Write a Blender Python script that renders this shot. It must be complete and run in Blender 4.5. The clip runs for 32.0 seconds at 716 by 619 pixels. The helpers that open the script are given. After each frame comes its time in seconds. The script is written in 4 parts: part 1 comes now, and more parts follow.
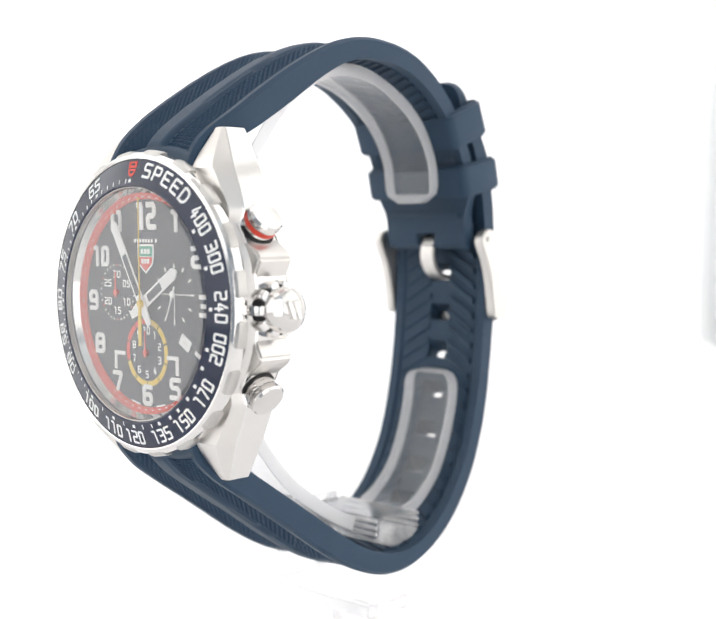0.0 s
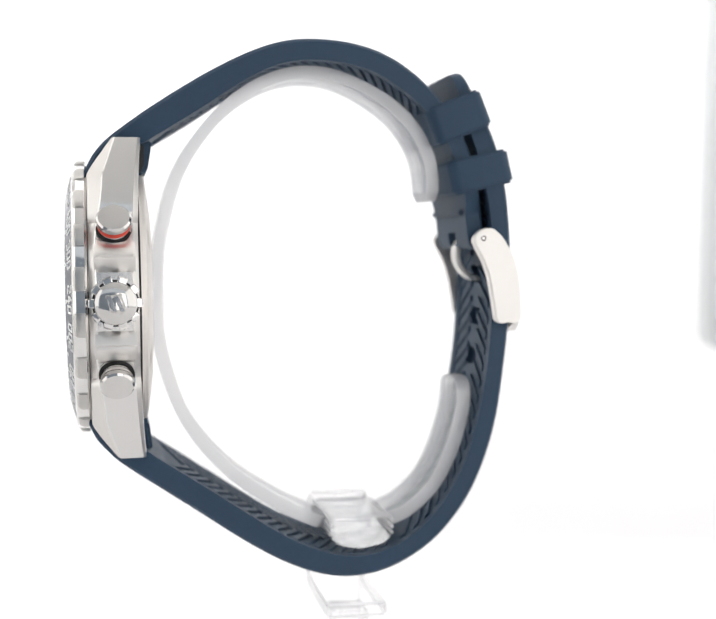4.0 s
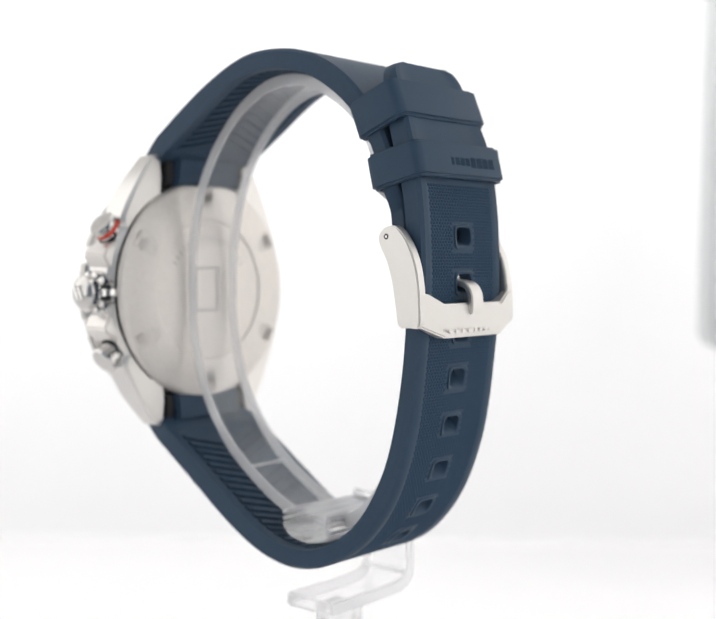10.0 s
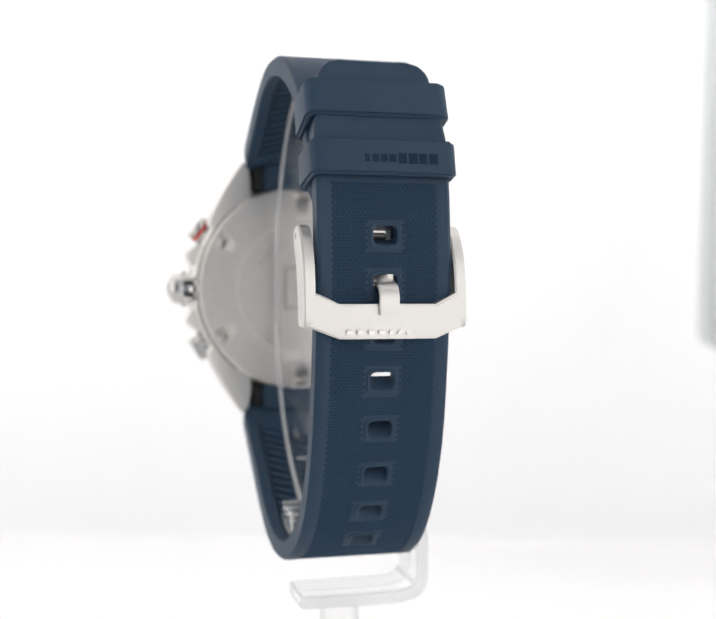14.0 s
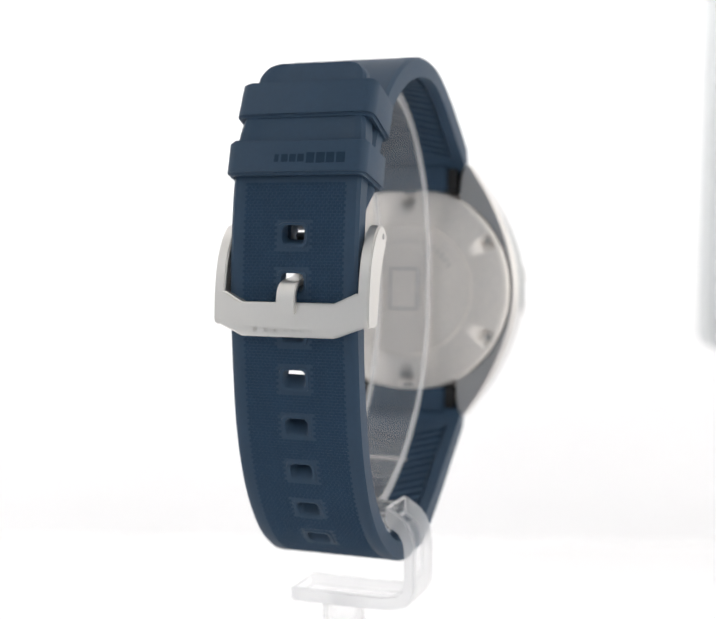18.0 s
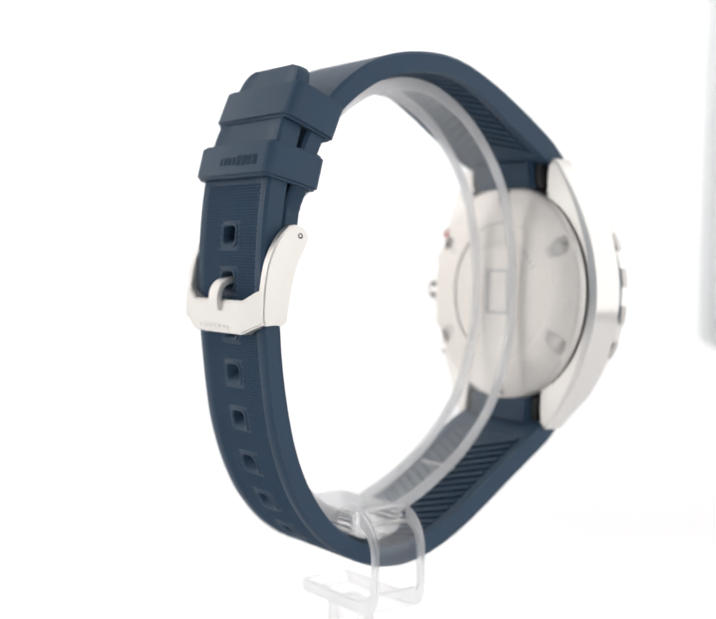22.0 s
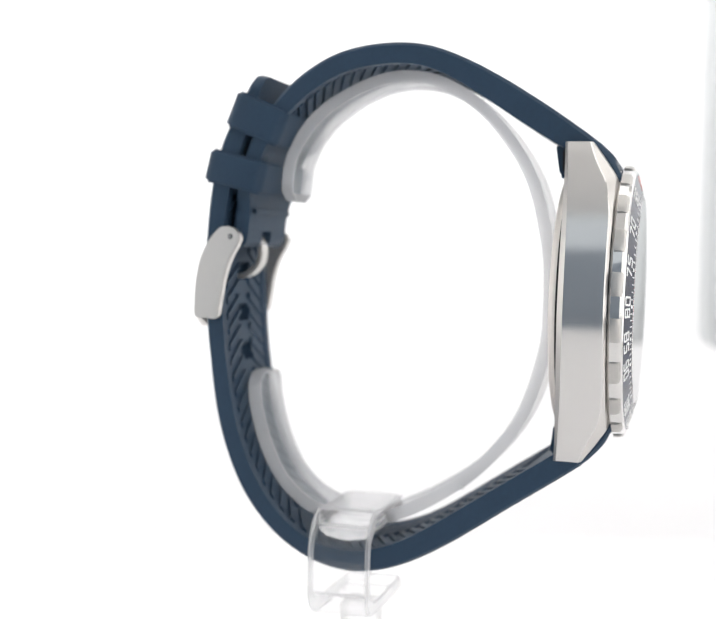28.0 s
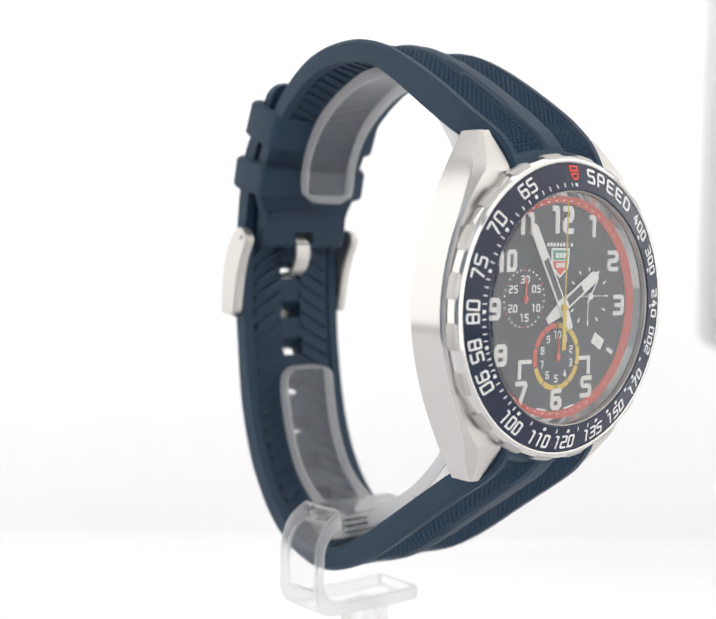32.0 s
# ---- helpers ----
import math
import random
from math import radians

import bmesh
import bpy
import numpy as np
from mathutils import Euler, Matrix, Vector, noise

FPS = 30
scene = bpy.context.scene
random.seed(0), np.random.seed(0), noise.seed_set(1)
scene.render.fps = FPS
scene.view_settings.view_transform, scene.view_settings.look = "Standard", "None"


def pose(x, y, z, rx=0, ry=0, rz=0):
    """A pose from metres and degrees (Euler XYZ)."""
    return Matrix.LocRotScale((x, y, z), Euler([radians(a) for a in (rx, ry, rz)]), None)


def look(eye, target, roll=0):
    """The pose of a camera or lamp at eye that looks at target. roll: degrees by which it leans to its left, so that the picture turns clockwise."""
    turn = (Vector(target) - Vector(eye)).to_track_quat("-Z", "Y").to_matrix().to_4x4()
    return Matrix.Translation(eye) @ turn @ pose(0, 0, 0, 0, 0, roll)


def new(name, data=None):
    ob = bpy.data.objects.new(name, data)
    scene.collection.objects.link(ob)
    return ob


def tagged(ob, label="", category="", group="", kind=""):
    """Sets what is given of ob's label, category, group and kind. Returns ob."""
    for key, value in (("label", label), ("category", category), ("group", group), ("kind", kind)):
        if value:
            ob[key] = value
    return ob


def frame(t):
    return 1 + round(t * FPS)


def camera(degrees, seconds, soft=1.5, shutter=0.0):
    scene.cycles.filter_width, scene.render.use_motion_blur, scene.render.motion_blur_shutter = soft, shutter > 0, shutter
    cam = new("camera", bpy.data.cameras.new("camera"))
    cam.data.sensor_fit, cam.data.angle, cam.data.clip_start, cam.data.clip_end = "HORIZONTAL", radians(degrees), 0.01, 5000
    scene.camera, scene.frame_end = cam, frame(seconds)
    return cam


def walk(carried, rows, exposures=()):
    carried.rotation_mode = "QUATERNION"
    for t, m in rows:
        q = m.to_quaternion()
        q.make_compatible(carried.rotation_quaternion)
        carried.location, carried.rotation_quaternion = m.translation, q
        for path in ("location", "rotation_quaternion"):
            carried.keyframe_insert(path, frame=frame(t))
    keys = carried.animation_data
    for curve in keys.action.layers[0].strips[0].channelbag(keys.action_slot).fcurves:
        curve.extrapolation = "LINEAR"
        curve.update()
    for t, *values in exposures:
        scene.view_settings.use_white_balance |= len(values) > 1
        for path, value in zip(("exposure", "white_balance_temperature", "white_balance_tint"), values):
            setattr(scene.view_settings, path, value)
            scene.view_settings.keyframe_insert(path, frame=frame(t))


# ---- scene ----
from math import sin, cos, pi, tan, atan2, hypot

MM = 0.000955            # one modelling millimetre
X0 = 1.61                # the watch sits this far off the turntable's axis
Z0 = 0.1242              # height of the watch's origin over the floor

# ---- camera ----
cam = camera(33.46, 32.0, soft=1.5)
EYE = Vector((0.0, -0.20055, Z0 + 0.01055))
AIM = EYE + Vector((sin(radians(0.166)) * cos(radians(-2.886)), cos(radians(0.166)) * cos(radians(-2.886)), sin(radians(-2.886))))
VIEW = look(EYE, AIM, 0.539)
walk(cam, [(0.0, VIEW), (32.0, VIEW)], [(0.0, 0.39), (1.0, 0.34), (2.0, 0.25), (3.5, 0.16), (6.0, 0.01), (8.0, -0.03), (11.0, -0.05), (14.0, -0.03), (17.0, 0.04), (22.0, 0.13), (25.0, 0.16), (28.0, 0.12), (32.0, 0.0)])
cam.data.dof.use_dof = True
cam.data.dof.focus_distance = 0.170
cam.data.dof.aperture_fstop = 21.0

# ---- world and light ----
world = bpy.data.worlds.new("studio_world")
scene.world = world
world.use_nodes = True
world.node_tree.nodes["Background"].inputs[0].default_value = (0.87, 0.94, 1.0, 1)
world.node_tree.nodes["Background"].inputs[1].default_value = 0.7


def area_lamp(name, where, target, sx, sy, watts, colour=(1, 1, 1), spread=180):
    data = bpy.data.lights.new(name, "AREA")
    data.shape, data.size, data.size_y, data.energy, data.color = "RECTANGLE", sx, sy, watts, colour
    data.spread = radians(spread)
    ob = new(name, data)
    ob.matrix_world = look(where, target)
    return ob


area_lamp("top_softbox", (0, 0.10, 0.69), (0, 0.1001, 0), 1.0, 0.38, 0.86, (1.0, 0.985, 0.97))
area_lamp("left_softbox", (-0.51, -0.13, 0.34), (-0.41, -0.13, 0.34), 0.74, 0.62, 0.98, (1.0, 0.985, 0.965))
area_lamp("right_softbox", (0.51, -0.13, 0.34), (0.41, -0.13, 0.34), 0.74, 0.62, 0.98, (1.0, 0.985, 0.965))
# unseen: the cream panel mirrored in the flank, also added front fill
area_lamp("front_softbox", (0.31, -0.62, 0.20), (0.0, 0.0, 0.20), 0.40, 0.70, 1.3, (1.0, 0.95, 0.90))
# unseen lamp added above the view to brighten the sweep's wall
area_lamp("backdrop_fill", (0, 0.10, 0.28), (0, 0.344, 0.27), 0.96, 0.08, 1.24)

# ---- materials ----
def material(name, colour, rough=0.5, metal=0.0, scale=400.0, vary=0.06, bump=0.0, bump_scale=None, spec=0.5, trans=0.0, ior=1.45, coat=0.0, stretch=(1, 1, 1), rough_vary=0.06, sheen=0.0):
    m = bpy.data.materials.new(name)
    m.use_nodes = True
    nt = m.node_tree
    b = nt.nodes["Principled BSDF"]
    b.inputs["Roughness"].default_value = rough
    b.inputs["Metallic"].default_value = metal
    b.inputs["Specular IOR Level"].default_value = spec
    b.inputs["Transmission Weight"].default_value = trans
    b.inputs["IOR"].default_value = ior
    b.inputs["Coat Weight"].default_value = coat
    b.inputs["Sheen Weight"].default_value = sheen
    b.inputs["Base Color"].default_value = (*colour, 1)
    tc = nt.nodes.new("ShaderNodeTexCoord")
    mp = nt.nodes.new("ShaderNodeMapping")
    mp.inputs["Scale"].default_value = stretch
    nt.links.new(tc.outputs["Object"], mp.inputs[0])
    if vary > 0:
        n1, n2 = nt.nodes.new("ShaderNodeTexNoise"), nt.nodes.new("ShaderNodeTexNoise")
        n1.inputs["Scale"].default_value, n2.inputs["Scale"].default_value = scale, scale * 9
        n1.inputs["Detail"].default_value, n2.inputs["Detail"].default_value = 4, 3
        mix = nt.nodes.new("ShaderNodeMath")
        mix.operation = "ADD"
        for n in (n1, n2):
            nt.links.new(mp.outputs[0], n.inputs[0])
        nt.links.new(n1.outputs[0], mix.inputs[0])
        nt.links.new(n2.outputs[0], mix.inputs[1])
        ramp = nt.nodes.new("ShaderNodeMapRange")
        ramp.inputs[1].default_value, ramp.inputs[2].default_value = 0.6, 1.4
        ramp.inputs[3].default_value, ramp.inputs[4].default_value = 1 - vary, 1 + vary
        nt.links.new(mix.outputs[0], ramp.inputs[0])
        vm = nt.nodes.new("ShaderNodeVectorMath")
        vm.operation = "SCALE"
        vm.inputs[0].default_value = colour
        nt.links.new(ramp.outputs[0], vm.inputs["Scale"])
        nt.links.new(vm.outputs[0], b.inputs["Base Color"])
        rr = nt.nodes.new("ShaderNodeMapRange")
        rr.inputs[1].default_value, rr.inputs[2].default_value = 0.6, 1.4
        rr.inputs[3].default_value, rr.inputs[4].default_value = max(0.0, rough - rough_vary), rough + rough_vary
        nt.links.new(mix.outputs[0], rr.inputs[0])
        nt.links.new(rr.outputs[0], b.inputs["Roughness"])
    if bump > 0:
        nb = nt.nodes.new("ShaderNodeTexNoise")
        nb.inputs["Scale"].default_value = bump_scale or scale * 6
        nb.inputs["Detail"].default_value = 3
        nt.links.new(mp.outputs[0], nb.inputs[0])
        bp = nt.nodes.new("ShaderNodeBump")
        bp.inputs["Strength"].default_value, bp.inputs["Distance"].default_value = bump, 0.0002
        nt.links.new(nb.outputs[0], bp.inputs["Height"])
        nt.links.new(bp.outputs[0], b.inputs["Normal"])
    return m


NAVY = (0.0238, 0.0512, 0.090)
rubber = material("navy_rubber", NAVY, 0.54, vary=0.10, scale=150, bump=0.05, bump_scale=5000, spec=0.36)
rubber_in = material("navy_rubber_lining", NAVY, 0.55, vary=0.10, scale=200, bump=0.05, bump_scale=4000, spec=0.4)
steel_brushed = material("brushed_steel", (0.74, 0.715, 0.69), 0.34, 1.0, scale=900, vary=0.02, bump=0.012, bump_scale=4000, stretch=(1, 1, 6))
steel_flank = material("fine_brushed_steel", (0.74, 0.725, 0.71), 0.16, 1.0, scale=700, vary=0.015, stretch=(1, 1, 8), rough_vary=0.0)
steel_polished = material("polished_steel", (0.78, 0.765, 0.75), 0.09, 1.0, scale=300, vary=0.03, rough_vary=0.03)
steel_button = material("polished_button_steel", (0.66, 0.645, 0.63), 0.10, 1.0, scale=300, vary=0.03, rough_vary=0.03)
steel_satin = material("satin_steel", (0.56, 0.545, 0.525), 0.40, 1.0, scale=300, vary=0.05)
steel_back = material("matte_case_back_steel", (0.77, 0.735, 0.70), 0.56, 1.0, scale=120, vary=0.06, bump=0.02, bump_scale=2600)
steel_buckle = material("brushed_buckle_steel", (0.72, 0.70, 0.675), 0.44, 1.0, scale=900, vary=0.025, bump=0.015, bump_scale=4200, stretch=(6, 1, 1))
# the strap's navy darkened, to paint the shade inside debossed letters
deboss_shade_mat = material("shaded_navy_rubber", (0.012, 0.030, 0.055), 0.65, scale=500, vary=0.05, spec=0.15)
insert_mat = material("navy_ceramic_insert", (0.010, 0.018, 0.050), 0.12, 0.0, scale=500, vary=0.08, ior=1.55)
dial_mat = material("dark_blue_dial", (0.012, 0.019, 0.040), 0.45, 0.2, scale=600, vary=0.08)
lume = material("white_lume", (0.88, 0.88, 0.86), 0.5, scale=900, vary=0.03)
white_print = material("white_print", (0.90, 0.90, 0.885), 0.45, scale=900, vary=0.02)
red_paint = material("red_paint", (0.72, 0.065, 0.04), 0.4, scale=900, vary=0.05)
yellow_paint = material("yellow_paint", (0.78, 0.55, 0.05), 0.4, scale=900, vary=0.04)
green_paint = material("green_enamel", (0.05, 0.36, 0.25), 0.35, scale=900, vary=0.05)
# button gaskets; also black that stands in for shade in gaps
black_mat = material("black_gasket_and_shade", (0.012, 0.012, 0.013), 0.5, scale=900, vary=0.05)


def clear_sheet(name, tint, gloss_rough, base_gloss, light_veil, waves=0.12, rise=0.55, bend=0.0, through_light=0.7):
    """Clear plastic: the view through it, partly bent, with a mirror gloss that grows towards grazing and a white veil
    painted in for the light it pipes.
    """
    m = bpy.data.materials.new(name)
    m.use_nodes = True
    nt = m.node_tree
    nt.nodes.clear()
    out, mix = nt.nodes.new("ShaderNodeOutputMaterial"), nt.nodes.new("ShaderNodeMixShader")
    clear, gloss, face = nt.nodes.new("ShaderNodeBsdfTransparent"), nt.nodes.new("ShaderNodeBsdfGlossy"), nt.nodes.new("ShaderNodeLayerWeight")
    power, grow = nt.nodes.new("ShaderNodeMath"), nt.nodes.new("ShaderNodeMath")
    power.operation, grow.operation = "POWER", "MULTIPLY_ADD"
    power.inputs[1].default_value = 3.6
    grow.inputs[1].default_value, grow.inputs[2].default_value = rise, base_gloss
    face.inputs["Blend"].default_value = 0.5
    nt.links.new(face.outputs["Facing"], power.inputs[0])
    nt.links.new(power.outputs[0], grow.inputs[0])
    clear.inputs[0].default_value = (*tint, 1)
    gloss.inputs["Roughness"].default_value = gloss_rough
    tc, noise, bump = nt.nodes.new("ShaderNodeTexCoord"), nt.nodes.new("ShaderNodeTexNoise"), nt.nodes.new("ShaderNodeBump")
    noise.inputs["Scale"].default_value = 130.0
    bump.inputs["Strength"].default_value, bump.inputs["Distance"].default_value = waves, 0.001
    nt.links.new(tc.outputs["Object"], noise.inputs[0])
    nt.links.new(noise.outputs[0], bump.inputs["Height"])
    nt.links.new(bump.outputs[0], gloss.inputs["Normal"])
    nt.links.new(grow.outputs[0], mix.inputs[0])
    bent, solid = nt.nodes.new("ShaderNodeBsdfGlass"), nt.nodes.new("ShaderNodeMixShader")
    bent.inputs["IOR"].default_value, bent.inputs["Roughness"].default_value = 1.49, 0.02
    solid.inputs[0].default_value = bend
    nt.links.new(bump.outputs[0], bent.inputs["Normal"])
    nt.links.new(clear.outputs[0], solid.inputs[1])
    nt.links.new(bent.outputs[0], solid.inputs[2])
    nt.links.new(solid.outputs[0] if bend > 0 else clear.outputs[0], mix.inputs[1])
    nt.links.new(gloss.outputs[0], mix.inputs[2])
    near, far, haze = nt.nodes.new("ShaderNodeBsdfDiffuse"), nt.nodes.new("ShaderNodeBsdfTranslucent"), nt.nodes.new("ShaderNodeMixShader")
    veil = nt.nodes.new("ShaderNodeMixShader")
    near.inputs[0].default_value = far.inputs[0].default_value = (0.96, 0.96, 0.97, 1)
    veil.inputs[0].default_value = light_veil
    haze.inputs[0].default_value = through_light
    nt.links.new(near.outputs[0], haze.inputs[1])
    nt.links.new(far.outputs[0], haze.inputs[2])
    nt.links.new(mix.outputs[0], veil.inputs[1])
    nt.links.new(haze.outputs[0], veil.inputs[2])
    nt.links.new(veil.outputs[0], out.inputs[0])
    return m


acrylic = clear_sheet("clear_acrylic", (0.997, 0.997, 0.998), 0.05, 0.045, 0.025, 0.3)
# strong white veil here and on the rim: piped light as colour
acrylic_edge = clear_sheet("light_veiled_acrylic_edge", (0.99, 0.99, 0.993), 0.06, 0.16, 0.42, through_light=0.35)
acrylic_solid = clear_sheet("solid_clear_acrylic", (0.995, 0.995, 0.996), 0.03, 0.03, 0.06, 0.2, 0.3, 0.6)
acrylic_rim = clear_sheet("light_veiled_acrylic_rim", (0.995, 0.995, 0.996), 0.05, 0.06, 0.37, 0.15, 0.5, 0.45, 0.55)
glass_mat = clear_sheet("sapphire_glass", (0.99, 0.99, 0.99), 0.0, 0.13, 0.0, 0.0, 1.55)
glass_coated = clear_sheet("coated_sapphire_glass", (0.99, 0.99, 0.99), 0.0, 0.004, 0.0, 0.0, 0.1)
backdrop_mat = material("white_paper_sweep", (0.82, 0.815, 0.82), 0.7, scale=6, vary=0.01, spec=0.2)
panel_mat = material("pale_grey_plastic", (0.58, 0.595, 0.60), 0.5, scale=12, vary=0.03)
edge_mat = material("grey_edge_strip", (0.56, 0.58, 0.585), 0.5, scale=12, vary=0.03)
tent_mat = material("white_tent_fabric", (0.70, 0.693, 0.68), 0.8, scale=8, vary=0.03)
front_mat = material("grey_room_wall", (0.34, 0.37, 0.41), 0.8, scale=8, vary=0.08)


pip_mat = material("navy_rubber_pips", (0.0215, 0.0480, 0.086), 0.6, vary=0.08, scale=300, spec=0.12)

# ---- builders ----
PLACE = Matrix.Scale(MM, 4) @ Matrix.Translation((X0, 0, 0))
CC = Vector((-0.05, 0.0, 3.75))                       # centre of the case
LEAN = Matrix.Translation(CC) @ Matrix.Rotation(radians(1.2), 4, "X") @ Matrix.Translation(-CC)
SET = PLACE @ LEAN


def part(name, bm, mat, parent, label="", m=PLACE, sharp=0.55, bevel=0.0, segs=2):
    if bevel > 0:
        es = [e for e in bm.edges if len(e.link_faces) == 2 and e.calc_face_angle(0) > 0.5]
        bmesh.ops.bevel(bm, geom=es, offset=bevel, segments=segs, affect="EDGES", clamp_overlap=True, material=1 if isinstance(mat, (list, tuple)) else -1)
    if m is not None:
        bm.transform(m)
    for f in bm.faces:
        f.smooth = True
    for e in bm.edges:
        e.smooth = not (len(e.link_faces) == 2 and e.calc_face_angle(0) > sharp)
    me = bpy.data.meshes.new(name)
    bm.to_mesh(me)
    bm.free()
    for one in (mat if isinstance(mat, (list, tuple)) else [mat]):
        me.materials.append(one)
    ob = new(name, me)
    ob.parent = parent
    if label:
        ob["label"] = label
    return ob


def fix(bm):
    bmesh.ops.recalc_face_normals(bm, faces=bm.faces)
    return bm


def box(x0, x1, y0, y1, z0, z1, bm=None):
    bm = bm or bmesh.new()
    v = [bm.verts.new((x, y, z)) for x in (x0, x1) for y in (y0, y1) for z in (z0, z1)]
    for q in ((0, 1, 3, 2), (4, 6, 7, 5), (0, 4, 5, 1), (2, 3, 7, 6), (0, 2, 6, 4), (1, 5, 7, 3)):
        bm.faces.new([v[i] for i in q])
    return fix(bm)


def lathe(profile, n=96, centre=CC, axis="Y", closed=True, bm=None, warp=None):
    """Turn (radius, depth) pairs round the case's axis (Y) or round X."""
    bm = bm or bmesh.new()
    rings = []
    for k in range(n):
        a = 2 * pi * k / n
        ring = []
        for r, h in profile:
            rr = warp(r, h, a) if warp else r
            p = (rr * cos(a), h, rr * sin(a)) if axis == "Y" else (h, rr * cos(a), rr * sin(a))
            ring.append(bm.verts.new(Vector(p) + centre))
        rings.append(ring)
    m = len(profile)
    for k in range(n):
        p, q = rings[k], rings[(k + 1) % n]
        for j in range(m if closed else m - 1):
            bm.faces.new((p[j], p[(j + 1) % m], q[(j + 1) % m], q[j]))
    if not closed:
        bm.faces.new([r[0] for r in rings])
        bm.faces.new([r[-1] for r in rings])
    return fix(bm)


def prism(outline, a, b, plane="yz", bm=None):
    """A closed outline pushed from a to b along the third axis."""
    bm = bm or bmesh.new()

    def at(p, h):
        return {"yz": (h, p[0], p[1]), "xz": (p[0], h, p[1]), "xy": (p[0], p[1], h)}[plane]
    lo, hi = [bm.verts.new(at(p, a)) for p in outline], [bm.verts.new(at(p, b)) for p in outline]
    n = len(outline)
    for i in range(n):
        bm.faces.new((lo[i], lo[(i + 1) % n], hi[(i + 1) % n], hi[i]))
    bm.faces.new(lo)
    bm.faces.new(hi)
    return fix(bm)


def curve(points, n):
    """A smooth line through a few points, n even samples."""
    p = [Vector((*q, 0)) if len(q) == 2 else Vector(q) for q in points]
    p = [2 * p[0] - p[1]] + p + [2 * p[-1] - p[-2]]
    fine = []
    for i in range(1, len(p) - 2):
        a, b, c, d = p[i - 1:i + 3]
        for k in range(24):
            t = k / 24
            fine.append(0.5 * (2 * b + (c - a) * t + (2 * a - 5 * b + 4 * c - d) * t * t + (3 * b - a - 3 * c + d) * t ** 3))
    fine.append(p[-2])
    run = [0.0]
    for a, b in zip(fine, fine[1:]):
        run.append(run[-1] + (b - a).length)
    out, j = [], 0
    for k in range(n):
        s = run[-1] * k / (n - 1)
        while j < len(run) - 2 and run[j + 1] < s:
            j += 1
        t = (s - run[j]) / max(1e-9, run[j + 1] - run[j])
        out.append(fine[j].lerp(fine[j + 1], t))
    return out, run[-1]


def ease(x):
    x = min(1.0, max(0.0, x))
    return x * x * (3 - 2 * x)


GLYPHS = {
    "0": (((0, 0), (1, 0), (1, 1), (0, 1), (0, 0)),), "1": (((0.15, 1), (0.62, 1), (0.62, 0)),), "2": (((0, 1), (1, 1), (1, 0.5), (0, 0.5), (0, 0), (1, 0)),),
    "3": (((0, 1), (1, 1), (1, 0), (0, 0)), ((0.2, 0.5), (0.88, 0.5))), "4": (((0.55, 1), (0, 0.28), (1, 0.28)), ((0.72, 0.62), (0.72, 0))),
    "5": (((1, 1), (0, 1), (0, 0.54), (1, 0.54), (1, 0), (0, 0)),), "6": (((0.95, 1), (0, 1), (0, 0), (1, 0), (1, 0.54), (0.12, 0.54)),),
    "7": (((0, 1), (1, 1), (0.4, 0)),), "8": (((0, 0), (1, 0), (1, 1), (0, 1), (0, 0)), ((0.12, 0.51), (0.88, 0.51))),
    "9": (((0.05, 0), (1, 0), (1, 1), (0, 1), (0, 0.46), (0.88, 0.46)),), "S": (((1, 1), (0, 1), (0, 0.52), (1, 0.52), (1, 0), (0, 0)),),
    "P": (((0, 0), (0, 1), (1, 1), (1, 0.44), (0.12, 0.44)),), "E": (((1, 1), (0, 1), (0, 0), (1, 0)), ((0.12, 0.5), (0.85, 0.5))),
    "D": (((0, 0), (0.72, 0), (1, 0.24), (1, 0.76), (0.72, 1), (0, 1), (0, 0)),)}


def stroke(bm, pts, w, y0, y1):
    """A flat bar of width w along a line, with mitred corners."""
    p = [Vector((a, b)) for a, b in pts]
    ring = (p[0] - p[-1]).length < 1e-6
    if ring:
        p = p[:-1]
    n = len(p)
    rows = []
    for k in range(n):
        d0 = (p[k] - p[k - 1]).normalized() if ring or k > 0 else None
        d1 = (p[(k + 1) % n] - p[k]).normalized() if ring or k < n - 1 else None
        d0, d1 = d0 or d1, d1 or d0
        n0, n1 = Vector((-d0.y, d0.x)), Vector((-d1.y, d1.x))
        mt = (n0 + n1).normalized()
        mt = mt * (w / 2 / max(0.45, mt.dot(n0)))
        c = p[k].copy()
        if not ring and k == 0:
            c -= d1 * w / 2
        if not ring and k == n - 1:
            c += d0 * w / 2
        rows.append([bm.verts.new((q.x, y, q.y)) for q in (c + mt, c - mt) for y in (y0, y1)])
    for k in range(n if ring else n - 1):
        a, b = rows[k], rows[(k + 1) % n]
        for i, j in ((0, 1), (1, 3), (3, 2), (2, 0)):
            bm.faces.new((a[i], a[j], b[j], b[i]))
    if not ring:
        for r in (rows[0], rows[-1]):
            bm.faces.new((r[0], r[1], r[3], r[2]))


